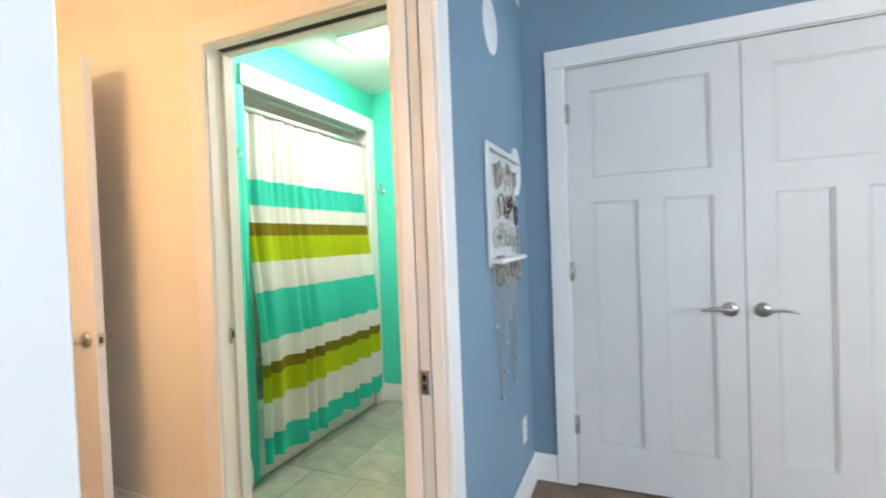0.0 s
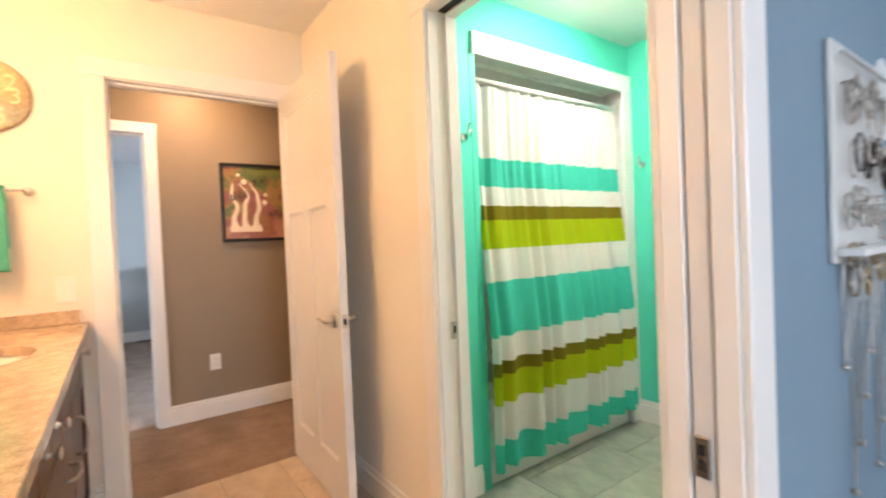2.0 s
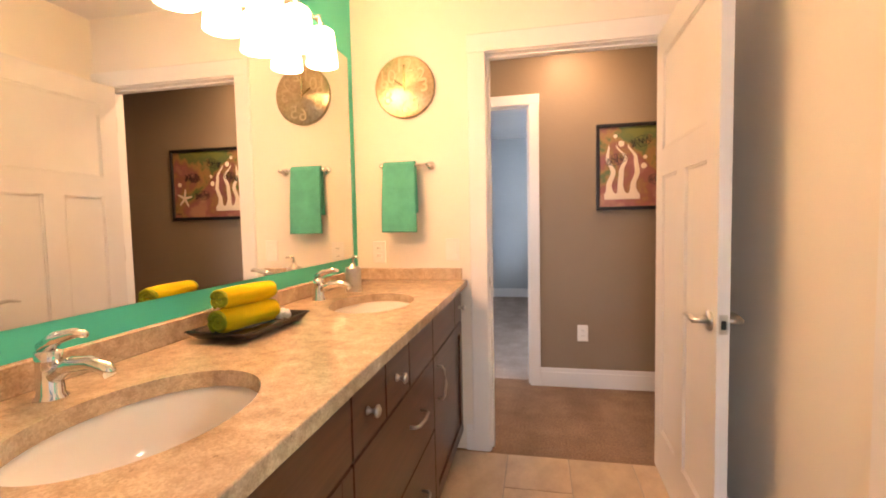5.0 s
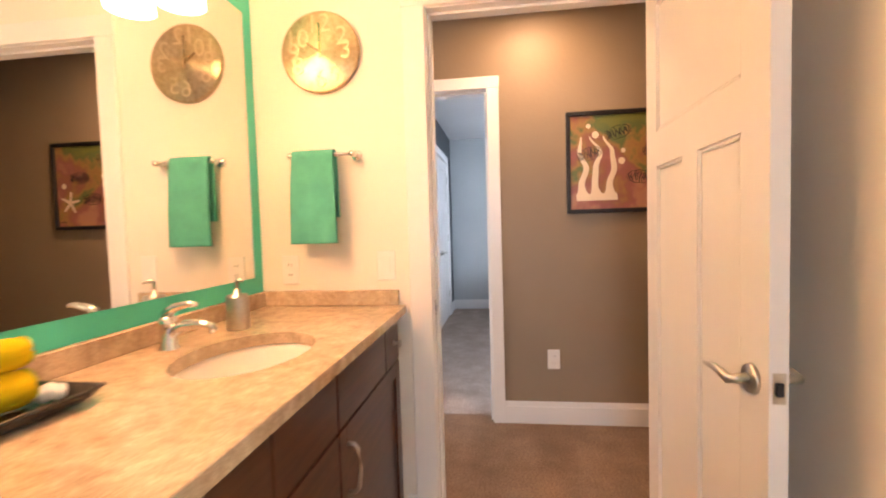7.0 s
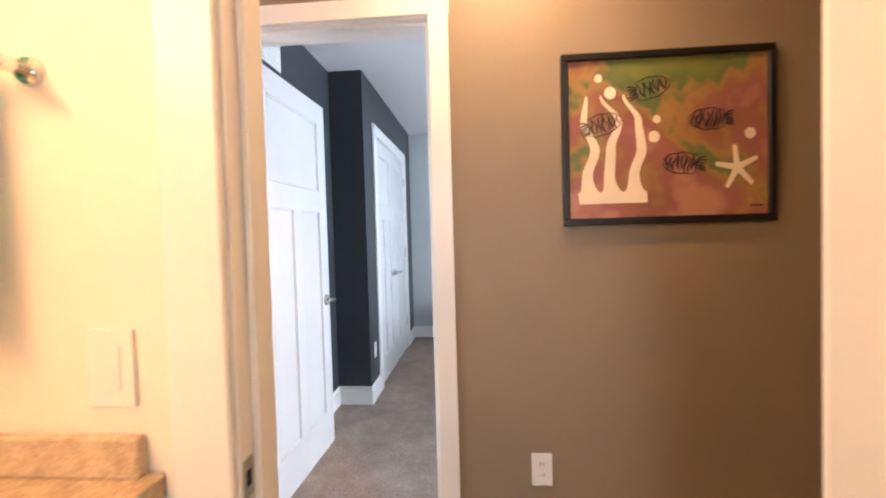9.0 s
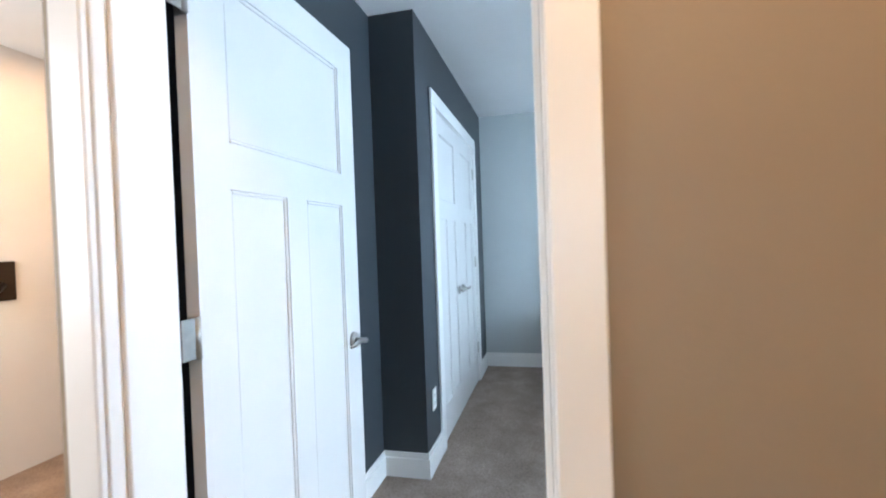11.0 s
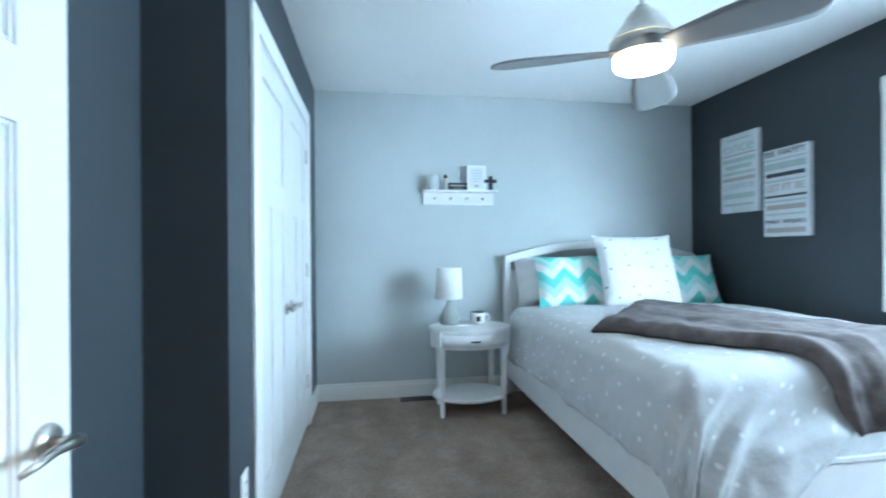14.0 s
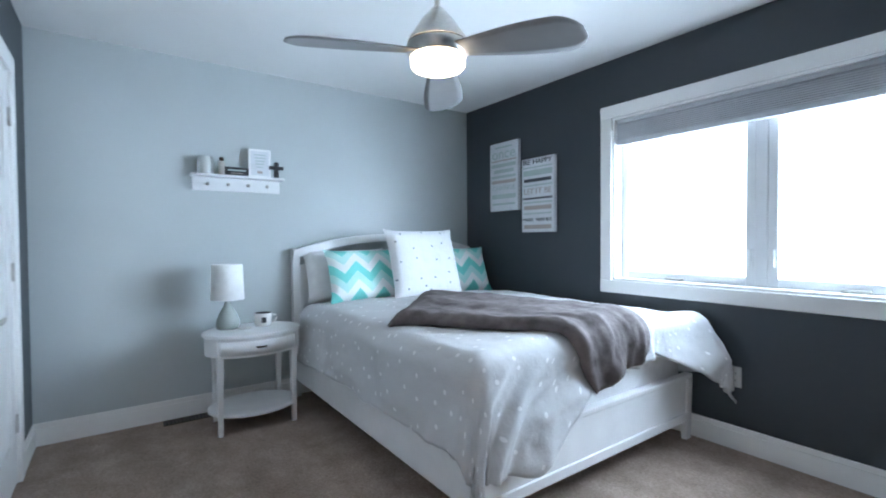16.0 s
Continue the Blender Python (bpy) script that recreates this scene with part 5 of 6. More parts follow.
def drape(a, b, lift=0.0):
    """Cloth on the bed: a from the head along the bed, b across from the near side. Past the edges it turns down."""
    r = 0.085
    xl, yl, yr = BXF - r + 0.045, BY0 + r - 0.020, BY1 - r + 0.030
    ex = max(0.0, a - xl)
    ey = b - yl if b < yl else b - yr if b > yr else 0.0
    x, y = min(a, xl), min(max(b, yl), yr)
    e = math.hypot(ex, ey)
    puff = 0.045 * math.sin(min(max((b - BY0) / (BY1 - BY0), 0), 1) * math.pi) ** 0.5
    z = TOP + puff + 0.014 * noise.noise((a * 2.2, b * 2.2, 1.0)) + 0.011 * noise.noise((a * 5.5, b * 5.5, 4.0)) + 0.004 * noise.noise((a * 14, b * 14, 9.0))
    if a < -6.78:
        z -= 0.02 * min(1, (-6.78 - a) / 0.2)
    nx, ny, nz = 0.0, 0.0, 1.0
    if e > 0:
        dx, dy = ex / e, ey / e
        ang = min(e / r, math.pi / 2)
        out, drop = r * math.sin(ang), r * (1 - math.cos(ang)) + max(0.0, e - r * math.pi / 2)
        fold = 0.0
        if drop > 0.04:
            along = b if abs(dx) > abs(dy) else a
            amp = min(1.0, (drop - 0.04) / 0.25)
            way = along * 9.5 + 3.0 * drop + 3.6 * noise.noise((along * 2.0, a * 1.6, 2))
            crease = 1 - 2 * abs(math.sin(way))
            fine = 1 - 2 * abs(math.sin(2.3 * way + 2.0 * noise.noise((a * 4, b * 4, 8))))
            side = abs(dx) + 0.22 * abs(dy)
            fold = amp * (side * (0.024 * crease + 0.010 * fine) + 0.028 * noise.noise((a * 4.5, b * 5.5, 7.0)) + 0.008 * noise.noise((a * 15, b * 15, 3.0)) + 0.02 * amp)
        x, y, z = x + dx * (out + fold), y + dy * (out + fold), z - drop
        s, c = math.sin(ang), math.cos(ang)
        nx, ny, nz = dx * s, dy * s, c
    return Vector((x + nx * lift, y + ny * lift, z + nz * lift))


def duvet_surface(u, v):
    b = BY0 - 0.36 + (BY1 - BY0 + 0.72) * v
    q = min(max((b - BY0) / (BY1 - BY0), 0), 1)
    hem = 0.51 - 0.30 * min(1, max(0, (q - 0.18) / 0.32)) + 0.26 * max(0, (q - 0.72) / 0.28) + 0.03 * math.sin(b * 9)
    a0, a1 = -7.16, BXF + hem
    a = a0 + (a1 - a0) * u
    p = drape(a, b)
    # the far foot corner stands off the frame as a loose tip
    w = max(0.0, (q - 0.70) / 0.30) ** 2 * min(1.0, max(0.0, (a - BXF + 0.10) / 0.45))
    return Vector((p.x + 0.17 * w, min(p.y, WY - 0.02), p.z + 0.13 * w))


dm, n_, l_, b_ = nodes_of("dotted duvet cotton", 0.95, 0, 0.1)
co_ = n_.new("ShaderNodeUVMap")
vor = n_.new("ShaderNodeTexVoronoi")
vor.voronoi_dimensions = "2D"
vor.inputs["Scale"].default_value, vor.inputs["Randomness"].default_value = 1.0, 0.755
l_.new(co_.outputs[0], vor.inputs["Vector"])
rp = n_.new("ShaderNodeValToRGB")
rp.color_ramp.elements[0].position, rp.color_ramp.elements[1].position = 0.075, 0.10
rp.color_ramp.elements[0].color, rp.color_ramp.elements[1].color = rgba((0.82, 0.82, 0.82)), rgba((0.58, 0.58, 0.585))
l_.new(vor.outputs["Distance"], rp.inputs[0])
l_.new(rp.outputs[0], b_.inputs["Base Color"])
bump(n_, l_, b_, noise_tex(n_, l_, 22, 5), 0.35, 0.012)
bump(n_, l_, b_, noise_tex(n_, l_, 500, 2), 0.3, 0.001)


def uv_grid(ob, nu, nv, su, sv):
    """Cloth coordinates on a grid mesh, so that a print follows the cloth."""
    me = ob.data
    uv = me.uv_layers.new(name="cloth")
    for lp in me.loops:
        k = lp.vertex_index
        uv.data[lp.index].uv = (k // (nv + 1) / nu * su, k % (nv + 1) / nv * sv)


dv = piece("duvet", grid(bmesh.new(), duvet_surface, 150, 150), dm, "pale grey dotted duvet spread over the bed, hanging at the foot", "duvet", "thing", True)
uv_grid(dv, 150, 150, 22, 22)
solid(dv, 0.012, -1.0)


def throw_surface(u, v):
    """From the near edge of the bed to past its foot; u along, v across."""
    A, B, C, D = (-5.97, 1.99), (-6.74, 2.70), (-5.06, 3.04), (-4.95, 2.64)
    a = (A[0] * (1 - u) + D[0] * u) * (1 - v) + (B[0] * (1 - u) + C[0] * u) * v
    b = (A[1] * (1 - u) + D[1] * u) * (1 - v) + (B[1] * (1 - u) + C[1] * u) * v
    b += 0.16 * math.sin(u * math.pi) * v + 0.05 * math.sin(u * 3.0) * (v - 0.5) + 0.02 * math.sin(u * 11 + v * 3)
    thick = 0.044 + 0.016 * noise.noise((u * 5, v * 4, 3)) + 0.009 * math.sin(v * 16 + u * 2.5) + 0.006 * noise.noise((u * 17, v * 15, 6))
    edge = min(u, 1 - u, v, 1 - v) / 0.06
    return drape(a, b, 0.014 + thick * min(1.0, max(0.0, edge)) ** 0.5)


th = piece("throw_blanket", grid(bmesh.new(), throw_surface, 80, 60), M["throw"], "folded grey knitted throw lying across the foot of the bed", "blanket", "thing", True)
solid(th, 0.03, -1.0)


def pillow(name, label, at, turn, w, h, t, mat, tilt, group="", uvs=(6, 6)):
    """A plump cushion, its face towards +x, leaning back by tilt degrees."""
    root = thing(name, label, "pillow", at, turn, group)
    bm = bmesh.new()
    n = 24
    for s in (1, -1):
        def f(u, v, s=s):
            p, q = u * 2 - 1, v * 2 - 1
            pin = 1 - 0.06 * (1 - abs(p) ** 2) * abs(q) ** 3 - 0.0
            pin2 = 1 - 0.06 * (1 - abs(q) ** 2) * abs(p) ** 3
            d = t / 2 * (max(0.0, (1 - p ** 4) * (1 - q ** 4))) ** 0.55
            d += 0.006 * noise.noise((p * 3 + at[1] * 5, q * 3, s)) * (1 - max(abs(p), abs(q)))
            ear = 1 + 0.075 * (abs(p) * abs(q)) ** 5
            return (s * d, p * ear * w / 2 * pin, (q * ear * pin2 + 1) * h / 2)
        grid(bm, f, n, n)
    bmesh.ops.transform(bm, matrix=pose(0, 0, 0, 0, -tilt, 0), verts=bm.verts)
    me = mesh_of("cushion", bm, mat, True)
    ob = new("cushion", me)
    ob.parent = root
    uv = me.uv_layers.new(name="cloth")
    for lp in me.loops:
        k = lp.vertex_index % ((n + 1) ** 2)
        uv.data[lp.index].uv = (k // (n + 1) / n * uvs[0], k % (n + 1) / n * uvs[1])
    return root


def chevron_mat():
    m, n, l, b = nodes_of("aqua chevron cotton", 0.9, 0, 0.2)
    uv = n.new("ShaderNodeUVMap")
    sp = n.new("ShaderNodeSeparateXYZ")
    l.new(uv.outputs[0], sp.inputs[0])
    def math_n(op, a, bb):
        k = n.new("ShaderNodeMath")
        k.operation = op
        for i, v in enumerate((a, bb)):
            if isinstance(v, (int, float)):
                k.inputs[i].default_value = v
            elif v is not None:
                l.new(v, k.inputs[i])
        return k.outputs[0]
    zig = math_n("PINGPONG", sp.outputs[0], 0.5)
    s = math_n("ADD", sp.outputs[1], math_n("MULTIPLY", zig, 1.5))
    fr = math_n("FRACT", math_n("MULTIPLY", s, 0.62), None)
    r = n.new("ShaderNodeValToRGB")
    r.color_ramp.interpolation = "CONSTANT"
    r.color_ramp.elements[0].color, r.color_ramp.elements[1].color = rgba((0.20, 0.66, 0.60)), rgba((0.80, 0.84, 0.82))
    r.color_ramp.elements[1].position = 0.36
    e = r.color_ramp.elements.new(0.68)
    e.color = rgba((0.48, 0.76, 0.71))
    l.new(fr, r.inputs[0])
    l.new(r.outputs[0], b.inputs["Base Color"])
    bump(n, l, b, noise_tex(n, l, 18, 4), 0.3, 0.01)
    return m


def spotted_mat():
    m, n, l, b = nodes_of("white cotton with small grey spots", 0.9, 0, 0.2)
    uv = n.new("ShaderNodeUVMap")
    v = n.new("ShaderNodeTexVoronoi")
    v.voronoi_dimensions = "2D"
    v.inputs["Scale"].default_value, v.inputs["Randomness"].default_value = 1.0, 0.75
    l.new(uv.outputs[0], v.inputs["Vector"])
    r = n.new("ShaderNodeValToRGB")
    r.color_ramp.elements[0].position, r.color_ramp.elements[1].position = 0.05, 0.066
    r.color_ramp.elements[0].color, r.color_ramp.elements[1].color = rgba((0.20, 0.24, 0.26)), rgba((0.80, 0.80, 0.80))
    l.new(v.outputs["Distance"], r.inputs[0])
    l.new(r.outputs[0], b.inputs["Base Color"])
    bump(n, l, b, noise_tex(n, l, 16, 4), 0.35, 0.012)
    return m


CHEV, SPOT = chevron_mat(), spotted_mat()
pillow("sleeping_pillow", "white sleeping pillow against the headboard", (-7.225, 2.36, 0.74), 0, 0.66, 0.40, 0.16, M["sheet"], 22, "sleeping pillows")
pillow("sleeping_pillow", "white sleeping pillow against the headboard", (-7.225, 3.22, 0.74), 0, 0.66, 0.40, 0.16, M["sheet"], 22, "sleeping pillows")
pillow("chevron_pillow", "aqua and white chevron pillow leaning on the bed", (-7.02, 2.42, 0.745), -4, 0.58, 0.40, 0.15, CHEV, 24, "chevron pillows", (3, 3))
pillow("chevron_pillow", "aqua and white chevron pillow beyond the white cushion", (-7.05, 3.32, 0.745), -8, 0.58, 0.40, 0.15, CHEV, 24, "chevron pillows", (3, 3))
pillow("euro_pillow", "large square white pillow with small grey spots", (-6.82, 2.83, 0.755), -3, 0.58, 0.54, 0.18, SPOT, 20, "", (4.5, 4.5))

# ---------------------------------------------------------------- nightstand
ns = thing("nightstand", "white oval nightstand with one drawer and a low shelf", "nightstand", (-7.062, 1.583, 0.0))


def oval_slab(rx, ry, z0, z1, lip=0.004, n=56):
    return lathe(bmesh.new(), [(0.001, z0), (1 - lip / rx, z0), (1.0, z0 + lip), (1.0, z1 - lip), (1 - lip / rx, z1), (0.001, z1)], n, (0, 0, 0), rx, ry)


part("top", oval_slab(0.235, 0.30, 0.598, 0.622), M["white"], ns)
part("apron", oval_slab(0.222, 0.287, 0.485, 0.598, 0.001), M["white"], ns)
part("shelf", oval_slab(0.215, 0.275, 0.115, 0.138), M["white"], ns)
dr = bmesh.new()
grid(dr, lambda u, v: (0.2245 * math.cos(radians(-52 + 104 * u)) + 0.003, 0.2895 * math.sin(radians(-52 + 104 * u)), 0.500 + 0.083 * v), 24, 1)
o = part("drawer_front", dr, M["white"], ns, "", True)
solid(o, 0.008, 0.0)
part("drawer_pull", tube(bmesh.new(), [(0.230, -0.028, 0.548), (0.243, -0.022, 0.546), (0.243, 0.022, 0.546), (0.230, 0.028, 0.548)], 0.006, 8), M["bronze"], ns, "dark bronze drawer pull", True)
for x, y in ((0.125, -0.222), (0.125, 0.222), (-0.165, -0.205), (-0.165, 0.205)):
    bm = bmesh.new()
    box(bm, x - 0.021, x + 0.021, y - 0.021, y + 0.021, 0.0, 0.60, 0.003)
    for v in bm.verts:
        if v.co.z < 0.1:
            v.co.x, v.co.y = x + (v.co.x - x) * 0.65, y + (v.co.y - y) * 0.65
    part("leg", bm, M["white"], ns)

lp = thing("table_lamp", "grey-green ceramic lamp with a white drum shade", "lamp", (-7.165, 1.452, 0.622))
part("base", lathe(bmesh.new(), [(0.001, 0), (0.066, 0), (0.071, 0.012), (0.070, 0.05), (0.052, 0.10), (0.026, 0.145), (0.018, 0.17), (0.016, 0.185), (0.001, 0.185)], 36), M["ceramic"], lp, "", True)
part("neck", cyl(bmesh.new(), (0, 0, 0.185), (0, 0, 0.23), 0.008), M["nickel"], lp)
sh = part("shade", lathe(bmesh.new(), [(0.100, 0.19), (0.092, 0.42)], 40), M["shade"], lp, "white fabric drum shade", True)
solid(sh, 0.004)
part("shade_ring", lathe(bmesh.new(), [(0.012, 0.40), (0.09, 0.40)], 30), M["nickel"], lp)
mg = thing("mug", "white mug with a dark inside and dark print", "mug", (-7.13, 1.664, 0.622), -8)
part("cup", lathe(bmesh.new(), [(0.001, 0), (0.036, 0), (0.042, 0.008), (0.045, 0.075), (0.044, 0.077)], 32), M["porcelain"], mg, "", True)
part("inside", lathe(bmesh.new(), [(0.0435, 0.0765), (0.041, 0.074), (0.038, 0.012), (0.001, 0.010)], 32), M["black"], mg, "", True)
part("handle", tube(bmesh.new(), [(0.0, 0.042, 0.062), (0, 0.064, 0.060), (0, 0.070, 0.042), (0, 0.062, 0.022), (0, 0.042, 0.020)], 0.0055, 10), M["porcelain"], mg, "", True)
part("print", bx(0.0435, 0.0455, -0.012, 0.012, 0.022, 0.055), M["black"], mg, "dark printed mark")
for ob in mg.children:
    ob.data.transform(Matrix.Diagonal((1.25, 1.25, 1.12, 1)))
cs = thing("coaster", "small pale coaster beside the lamp", "coaster", (-7.09, 1.54, 0.622))
part("disc", lathe(bmesh.new(), [(0.001, 0), (0.042, 0), (0.042, 0.006), (0.001, 0.006)], 28), M["plate"], cs)

# ---------------------------------------------------------------- wall shelf
ws = thing("wall_shelf", "small white wall shelf with four knobs below", "shelf", (FX, 1.58, 1.593))
part("board", bx(0.0, 0.105, -0.305, 0.305, 0.047, 0.062, bevel=0.003), M["white"], ws)
part("back_rail", bx(0.0, 0.018, -0.292, 0.292, -0.047, 0.047, bevel=0.002), M["white"], ws)
for k in range(4):
    y = -0.20 + 0.132 * k
    bm = lathe(bmesh.new(), [(0.001, 0), (0.007, 0), (0.005, 0.012), (0.012, 0.020), (0.012, 0.026), (0.001, 0.030)], 16)
    bmesh.ops.transform(bm, matrix=pose(0.018, y, 0.0, 0, 90, 0), verts=bm.verts)
    part("peg", bm, M["nickel"], ws, "nickel peg", True)
SZ = 1.655
j = thing("glass_jar", "glass jar with pale contents on the shelf", "jar", (FX + 0.055, 1.365, SZ))
part("jar", lathe(bmesh.new(), [(0.001, 0), (0.048, 0), (0.05, 0.01), (0.05, 0.09), (0.042, 0.105), (0.044, 0.12), (0.041, 0.12), (0.039, 0.105), (0.046, 0.088), (0.046, 0.012), (0.001, 0.006)], 28), plain("silvered glass", (0.60, 0.62, 0.60), 0.2, 0.35), j, "", True)
part("contents", lathe(bmesh.new(), [(0.001, 0.008), (0.044, 0.014), (0.044, 0.035), (0.02, 0.043), (0.001, 0.04)], 20), M["cork"], j, "", True)
bt = thing("bottle", "small stone-coloured bottle with a dark top", "bottle", (FX + 0.055, 1.468, SZ))
part("body", lathe(bmesh.new(), [(0.001, 0), (0.021, 0), (0.021, 0.085), (0.012, 0.10), (0.001, 0.10)], 20), M["cork"], bt, "", True)
part("cap", lathe(bmesh.new(), [(0.001, 0.10), (0.015, 0.098), (0.015, 0.124), (0.001, 0.126)], 16), M["bronze"], bt, "", True)
bk = thing("word_block", "black wooden block with a pale line of print", "sign", (FX + 0.055, 1.565, SZ))
part("block", bx(-0.012, 0.012, -0.078, 0.078, 0, 0.062, bevel=0.002), M["black"], bk)
part("print_bar", bx(0.0125, 0.0135, -0.06, 0.06, 0.034, 0.044), M["ink_pale"], bk)
part("print_bar", bx(0.0125, 0.0135, -0.04, 0.04, 0.016, 0.021), M["ink_brown"], bk)
pf = thing("photo_frame", "white frame with a printed card on the shelf", "frame", (FX + 0.050, 1.722, SZ))
part("frame", bx(-0.008, 0.008, -0.078, 0.078, 0, 0.205, bevel=0.003), M["white"], pf)
part("card", bx(0.0082, 0.0092, -0.062, 0.062, 0.016, 0.189), M["canvas"], pf)
for k in range(5):
    part("print_bar", bx(0.0093, 0.0099, -0.04 + 0.004 * k, 0.04 - 0.004 * k, 0.16 - 0.022 * k, 0.167 - 0.022 * k), M["ink_pale"], pf)
part("print_mark", bx(0.0093, 0.0099, -0.018, 0.018, 0.03, 0.048), M["ink_brown"], pf)
cr = thing("cross", "small black cross standing on the shelf", "cross", (FX + 0.070, 1.835, SZ))
bm = bmesh.new()
box(bm, -0.011, 0.011, -0.016, 0.016, 0, 0.118, 0.003)
part("upright", bm, M["black"], cr)
part("crossbar", bx(-0.0095, 0.0095, -0.050, 0.050, 0.064, 0.090, bevel=0.003), M["black"], cr)

# ---------------------------------------------------------------- word art
def art(label, x0, x1, z0, z1, rows):
    root = thing("canvas_print", label, "wall art", ((x0 + x1) / 2, WY, (z0 + z1) / 2), 0, "printed canvases")
    w, h = x1 - x0, z1 - z0
    part("canvas", bx(-w / 2, w / 2, -0.036, 0.0, -h / 2, h / 2, bevel=0.003), M["canvas"], root)
    for zf, hf, text, mat, wf in rows:
        z = h / 2 - zf * h
        if text:
            words = text.split(" ")
            unit = wf * w / (sum(len(t) for t in words) + 0.6 * (len(words) - 1))
            at_x = -wf * w / 2
            for t in words:
                ob = lettering(t, 1.0, Matrix.Identity(4), mat, root)
                d = ob.dimensions
                ob.matrix_basis = Matrix.Translation((at_x + unit * len(t) / 2, -0.0375, z)) @ pose(0, 0, 0, 90, 0, 0) @ Matrix.Diagonal((unit * len(t) * 0.96 / max(d.x, 0.01), hf * h / max(d.y, 0.01), 1, 1))
                at_x += unit * (len(t) + 0.6)
        else:
            part("print_bar", bx(-w * wf / 2, w * wf / 2, -0.0375, -0.0355, z - hf * h / 2, z + hf * h / 2), mat, root)
    return root


P, K, T = M["ink_pale"], M["ink"], M["ink_brown"]
art("tall white canvas print with pale lettering on the dark wall", -7.056, -6.700, 1.446, 2.05,
    [(0.07, 0.02, "", P, 0.6), (0.17, 0.10, "once", P, 0.85), (0.265, 0.018, "", T, 0.9), (0.335, 0.05, "", P, 0.85), (0.42, 0.05, "", P, 0.7), (0.50, 0.035, "", P, 0.85), (0.575, 0.045, "", T, 0.85), (0.67, 0.065, "CHANGE", P, 0.85), (0.79, 0.065, "", P, 0.85), (0.90, 0.03, "", P, 0.8)])
art("tall white canvas print with bold grey lettering", -6.655, -6.307, 1.252, 1.858,
    [(0.055, 0.06, "BE HAPPY", K, 0.9), (0.125, 0.018, "", P, 0.9), (0.20, 0.075, "", P, 0.9), (0.30, 0.045, "", K, 0.85), (0.37, 0.018, "", P, 0.9), (0.45, 0.075, "LET IT BE", T, 0.85), (0.545, 0.025, "", K, 0.9), (0.60, 0.02, "", P, 0.9), (0.67, 0.055, "", T, 0.85), (0.75, 0.02, "", P, 0.85), (0.835, 0.045, "MAKE WISHES", K, 0.9), (0.93, 0.055, "", T, 0.85)])

# ---------------------------------------------------------------- ceiling fan
FANX, FANY, FZ = -5.530, 2.010, 1.940
fan = thing("ceiling_fan", "brushed nickel ceiling fan with three grey blades and a lit lamp", "ceiling fan", (FANX, FANY, FZ))
part("canopy", lathe(bmesh.new(), [(0.07, CEIL - FZ - 0.004), (0.065, CEIL - FZ - 0.04), (0.02, CEIL - FZ - 0.07), (0.001, CEIL - FZ - 0.07)], 32), M["nickel"], fan, "", True)
part("downrod", cyl(bmesh.new(), (0, 0, 0.23), (0, 0, CEIL - FZ - 0.05), 0.012), M["nickel"], fan, "", True)
part("motor_housing", lathe(bmesh.new(), [(0.014, 0.26), (0.030, 0.248), (0.034, 0.238), (0.050, 0.225), (0.075, 0.195), (0.100, 0.155), (0.122, 0.125), (0.132, 0.105), (0.134, 0.100)], 48), M["nickel"], fan, "", True)
part("seam", lathe(bmesh.new(), [(0.131, 0.100), (0.131, 0.094)], 48), M["dark"], fan, "dark seam round the housing", True)
part("lower_housing", lathe(bmesh.new(), [(0.134, 0.094), (0.136, 0.075), (0.128, 0.050), (0.119, 0.042)], 48), M["nickel"], fan, "", True)
part("lamp_glass", lathe(bmesh.new(), [(0.118, 0.046), (0.118, 0.008), (0.108, -0.006), (0.06, -0.014), (0.001, -0.016)], 40), M["fan_glow"], fan, "frosted lamp glass, lit", True)
for k in range(3):
    def blade(u, v):
        r = 0.115 + 0.518 * u
        w = (0.052 + 0.052 * math.sin(min(1.0, u * 1.05) * math.pi * 0.62) ** 1.2) * (1 if u < 0.82 else math.sqrt(max(0.05, 1 - ((u - 0.82) / 0.19) ** 2)))
        q = (v - 0.5) * 2 * w
        return (r, q + 0.02 * u, 0.055 - 0.055 * u - q * 0.22)
    bm = grid(bmesh.new(), blade, 30, 6)
    bmesh.ops.transform(bm, matrix=pose(0, 0, 0, 0, 0, FAN_TURN + 120 * k), verts=bm.verts)
    o = part("blade", bm, M["blade"], fan, "matte grey blade", True)
    solid(o, 0.006)

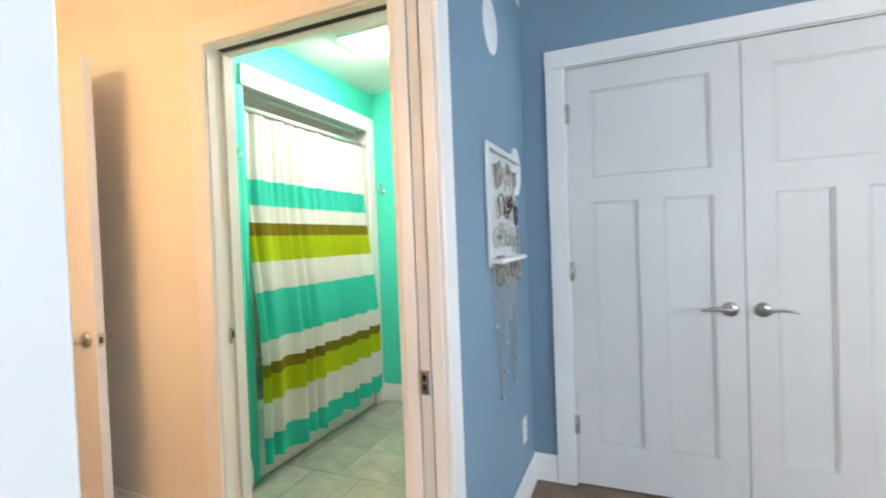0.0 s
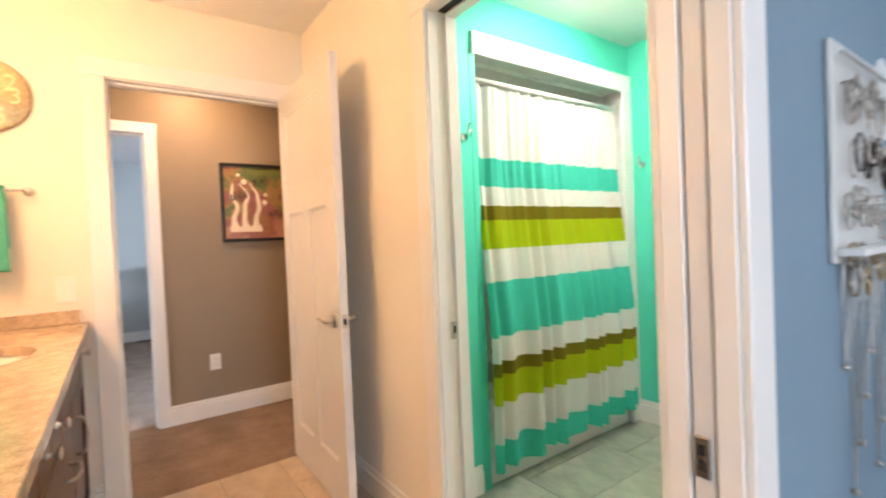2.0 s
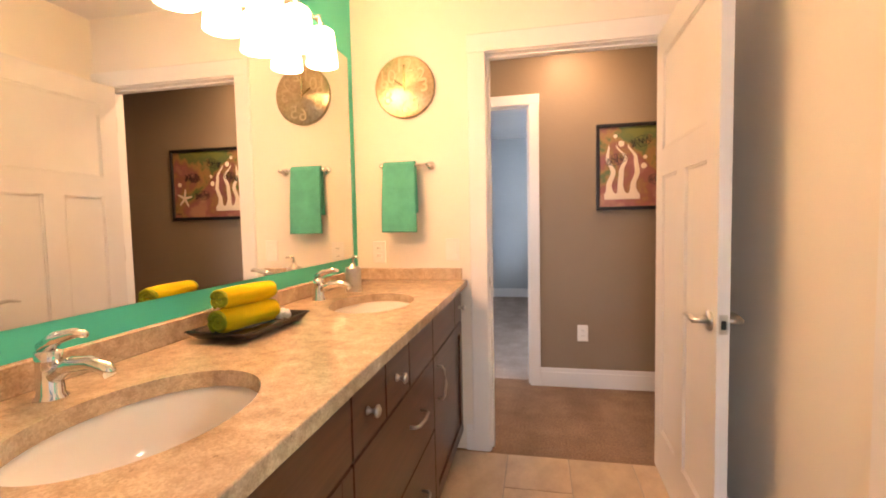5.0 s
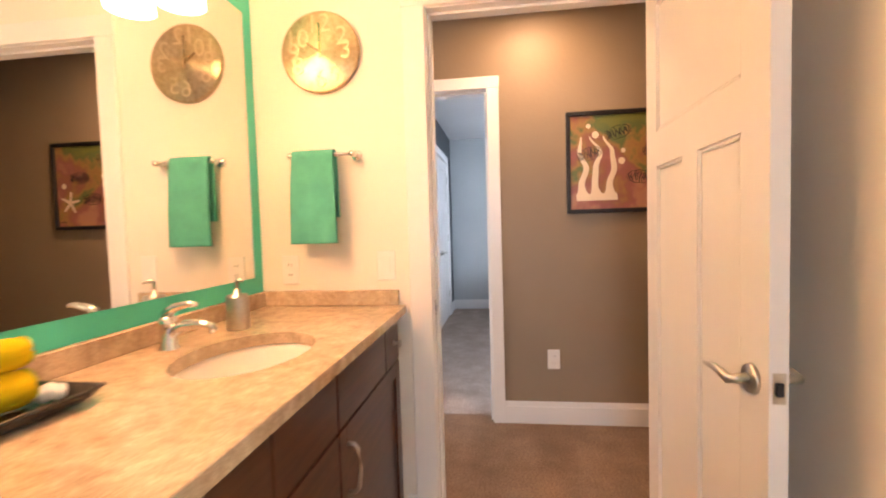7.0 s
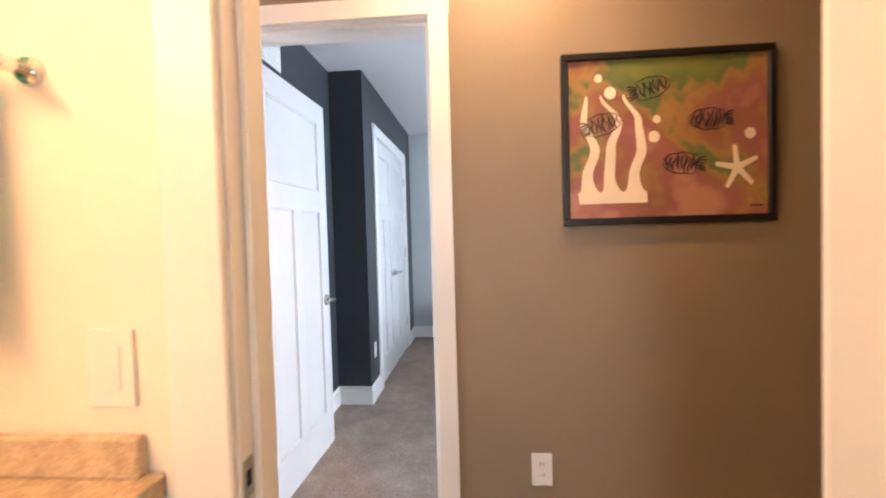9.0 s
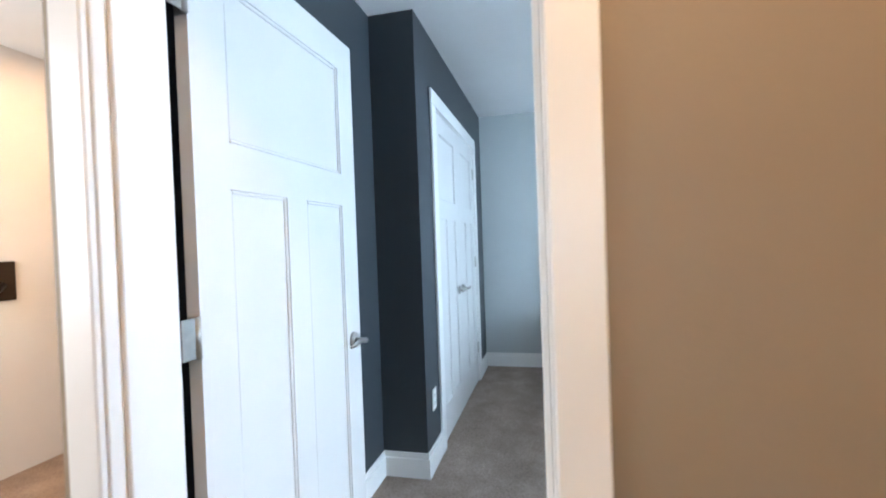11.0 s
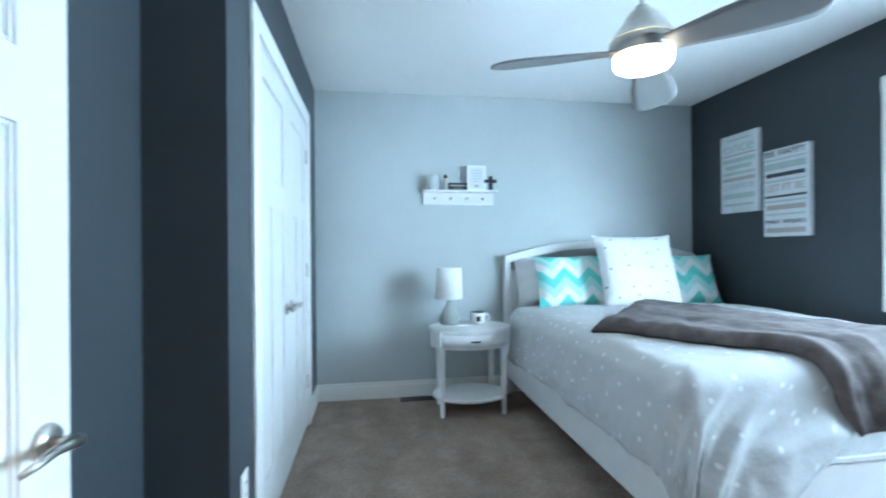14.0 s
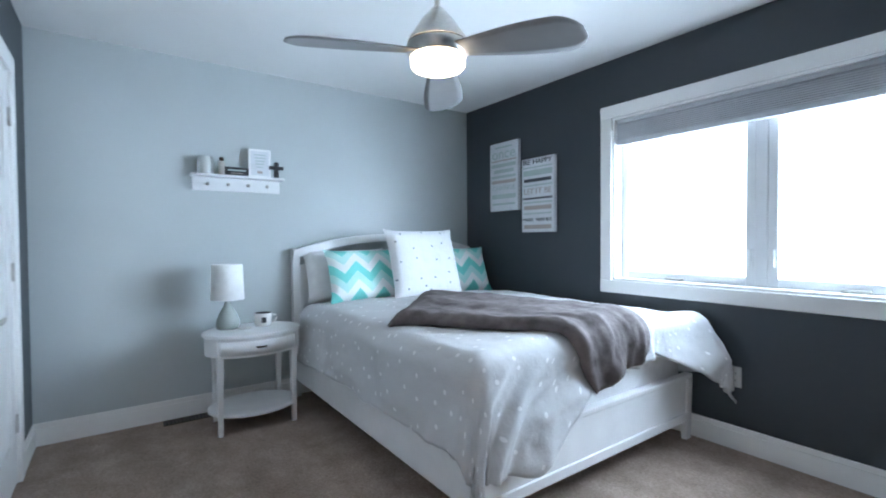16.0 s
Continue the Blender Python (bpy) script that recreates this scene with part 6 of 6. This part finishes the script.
# ---------------------------------------------------------------- registers
rg = thing("floor_register", "dark slotted floor register by the baseboard", "register", (-7.37, 1.23, 0.003))
part("plate", bx(-0.05, 0.05, -0.14, 0.14, 0, 0.004, bevel=0.001), M["bronze"], rg)
for k in range(12):
    part("louvre", bx(-0.04, 0.04, -0.125 + 0.022 * k, -0.117 + 0.022 * k, 0.004, 0.007), M["black"], rg)
rv = thing("wall_register", "white return-air grille high on the dark wall", "register", (-4.25, NY, 2.24))
part("frame", bx(-0.20, 0.20, 0.0, 0.008, -0.10, 0.10, bevel=0.002), M["plate"], rv)
for k in range(9):
    part("louvre", bx(-0.18, 0.18, 0.006, 0.012, -0.082 + 0.019 * k, -0.075 + 0.019 * k), M["plate"], rv)
part("centre_bar", bx(-0.006, 0.006, 0.008, 0.013, -0.09, 0.09), M["plate"], rv)

# ---------------------------------------------------------------- floor tiles
def tiles(name, label, x0, x1, y0, y1, tx, ty, mat, along_y):
    root = thing(name, label, "tile floor", kind="structure")
    part("grout_bed", bx(x0, x1, y0, y1, -0.08, -0.004), M["grout"], root)
    g = 0.0022
    shared = {}
    nrow = 0
    y = y0
    while y < y1 - 1e-3:
        xs = x0 - (tx / 2 if nrow % 2 else 0)
        while xs < x1 - 1e-3:
            a, b, c, d = max(xs, x0) + g, min(xs + tx, x1) - g, y + g, min(y + ty, y1) - g
            if b - a > 0.02:
                key = (round(b - a, 3), round(d - c, 3))
                if key not in shared:
                    shared[key] = mesh_of("tile", bx(-key[0] / 2, key[0] / 2, -key[1] / 2, key[1] / 2, -0.004, 0.0, bevel=0.0015), mat)
                o = new("tile", shared[key])
                o.parent = root
                o.location = ((a + b) / 2, (c + d) / 2, 0)
            xs += tx
        y += ty
        nrow += 1


tiles("floor_bath", "beige stone-look porcelain tiles on the bath floor", -2.605, PX1, 0.1, 1.92, 0.60, 0.30, M["tile_bath"], False)
tiles("floor_tub_room", "grey-green stone-look tiles on the tub room floor", -1.72, PX0, 1.92, TY, 0.30, 0.60, M["tile_tub"], True)
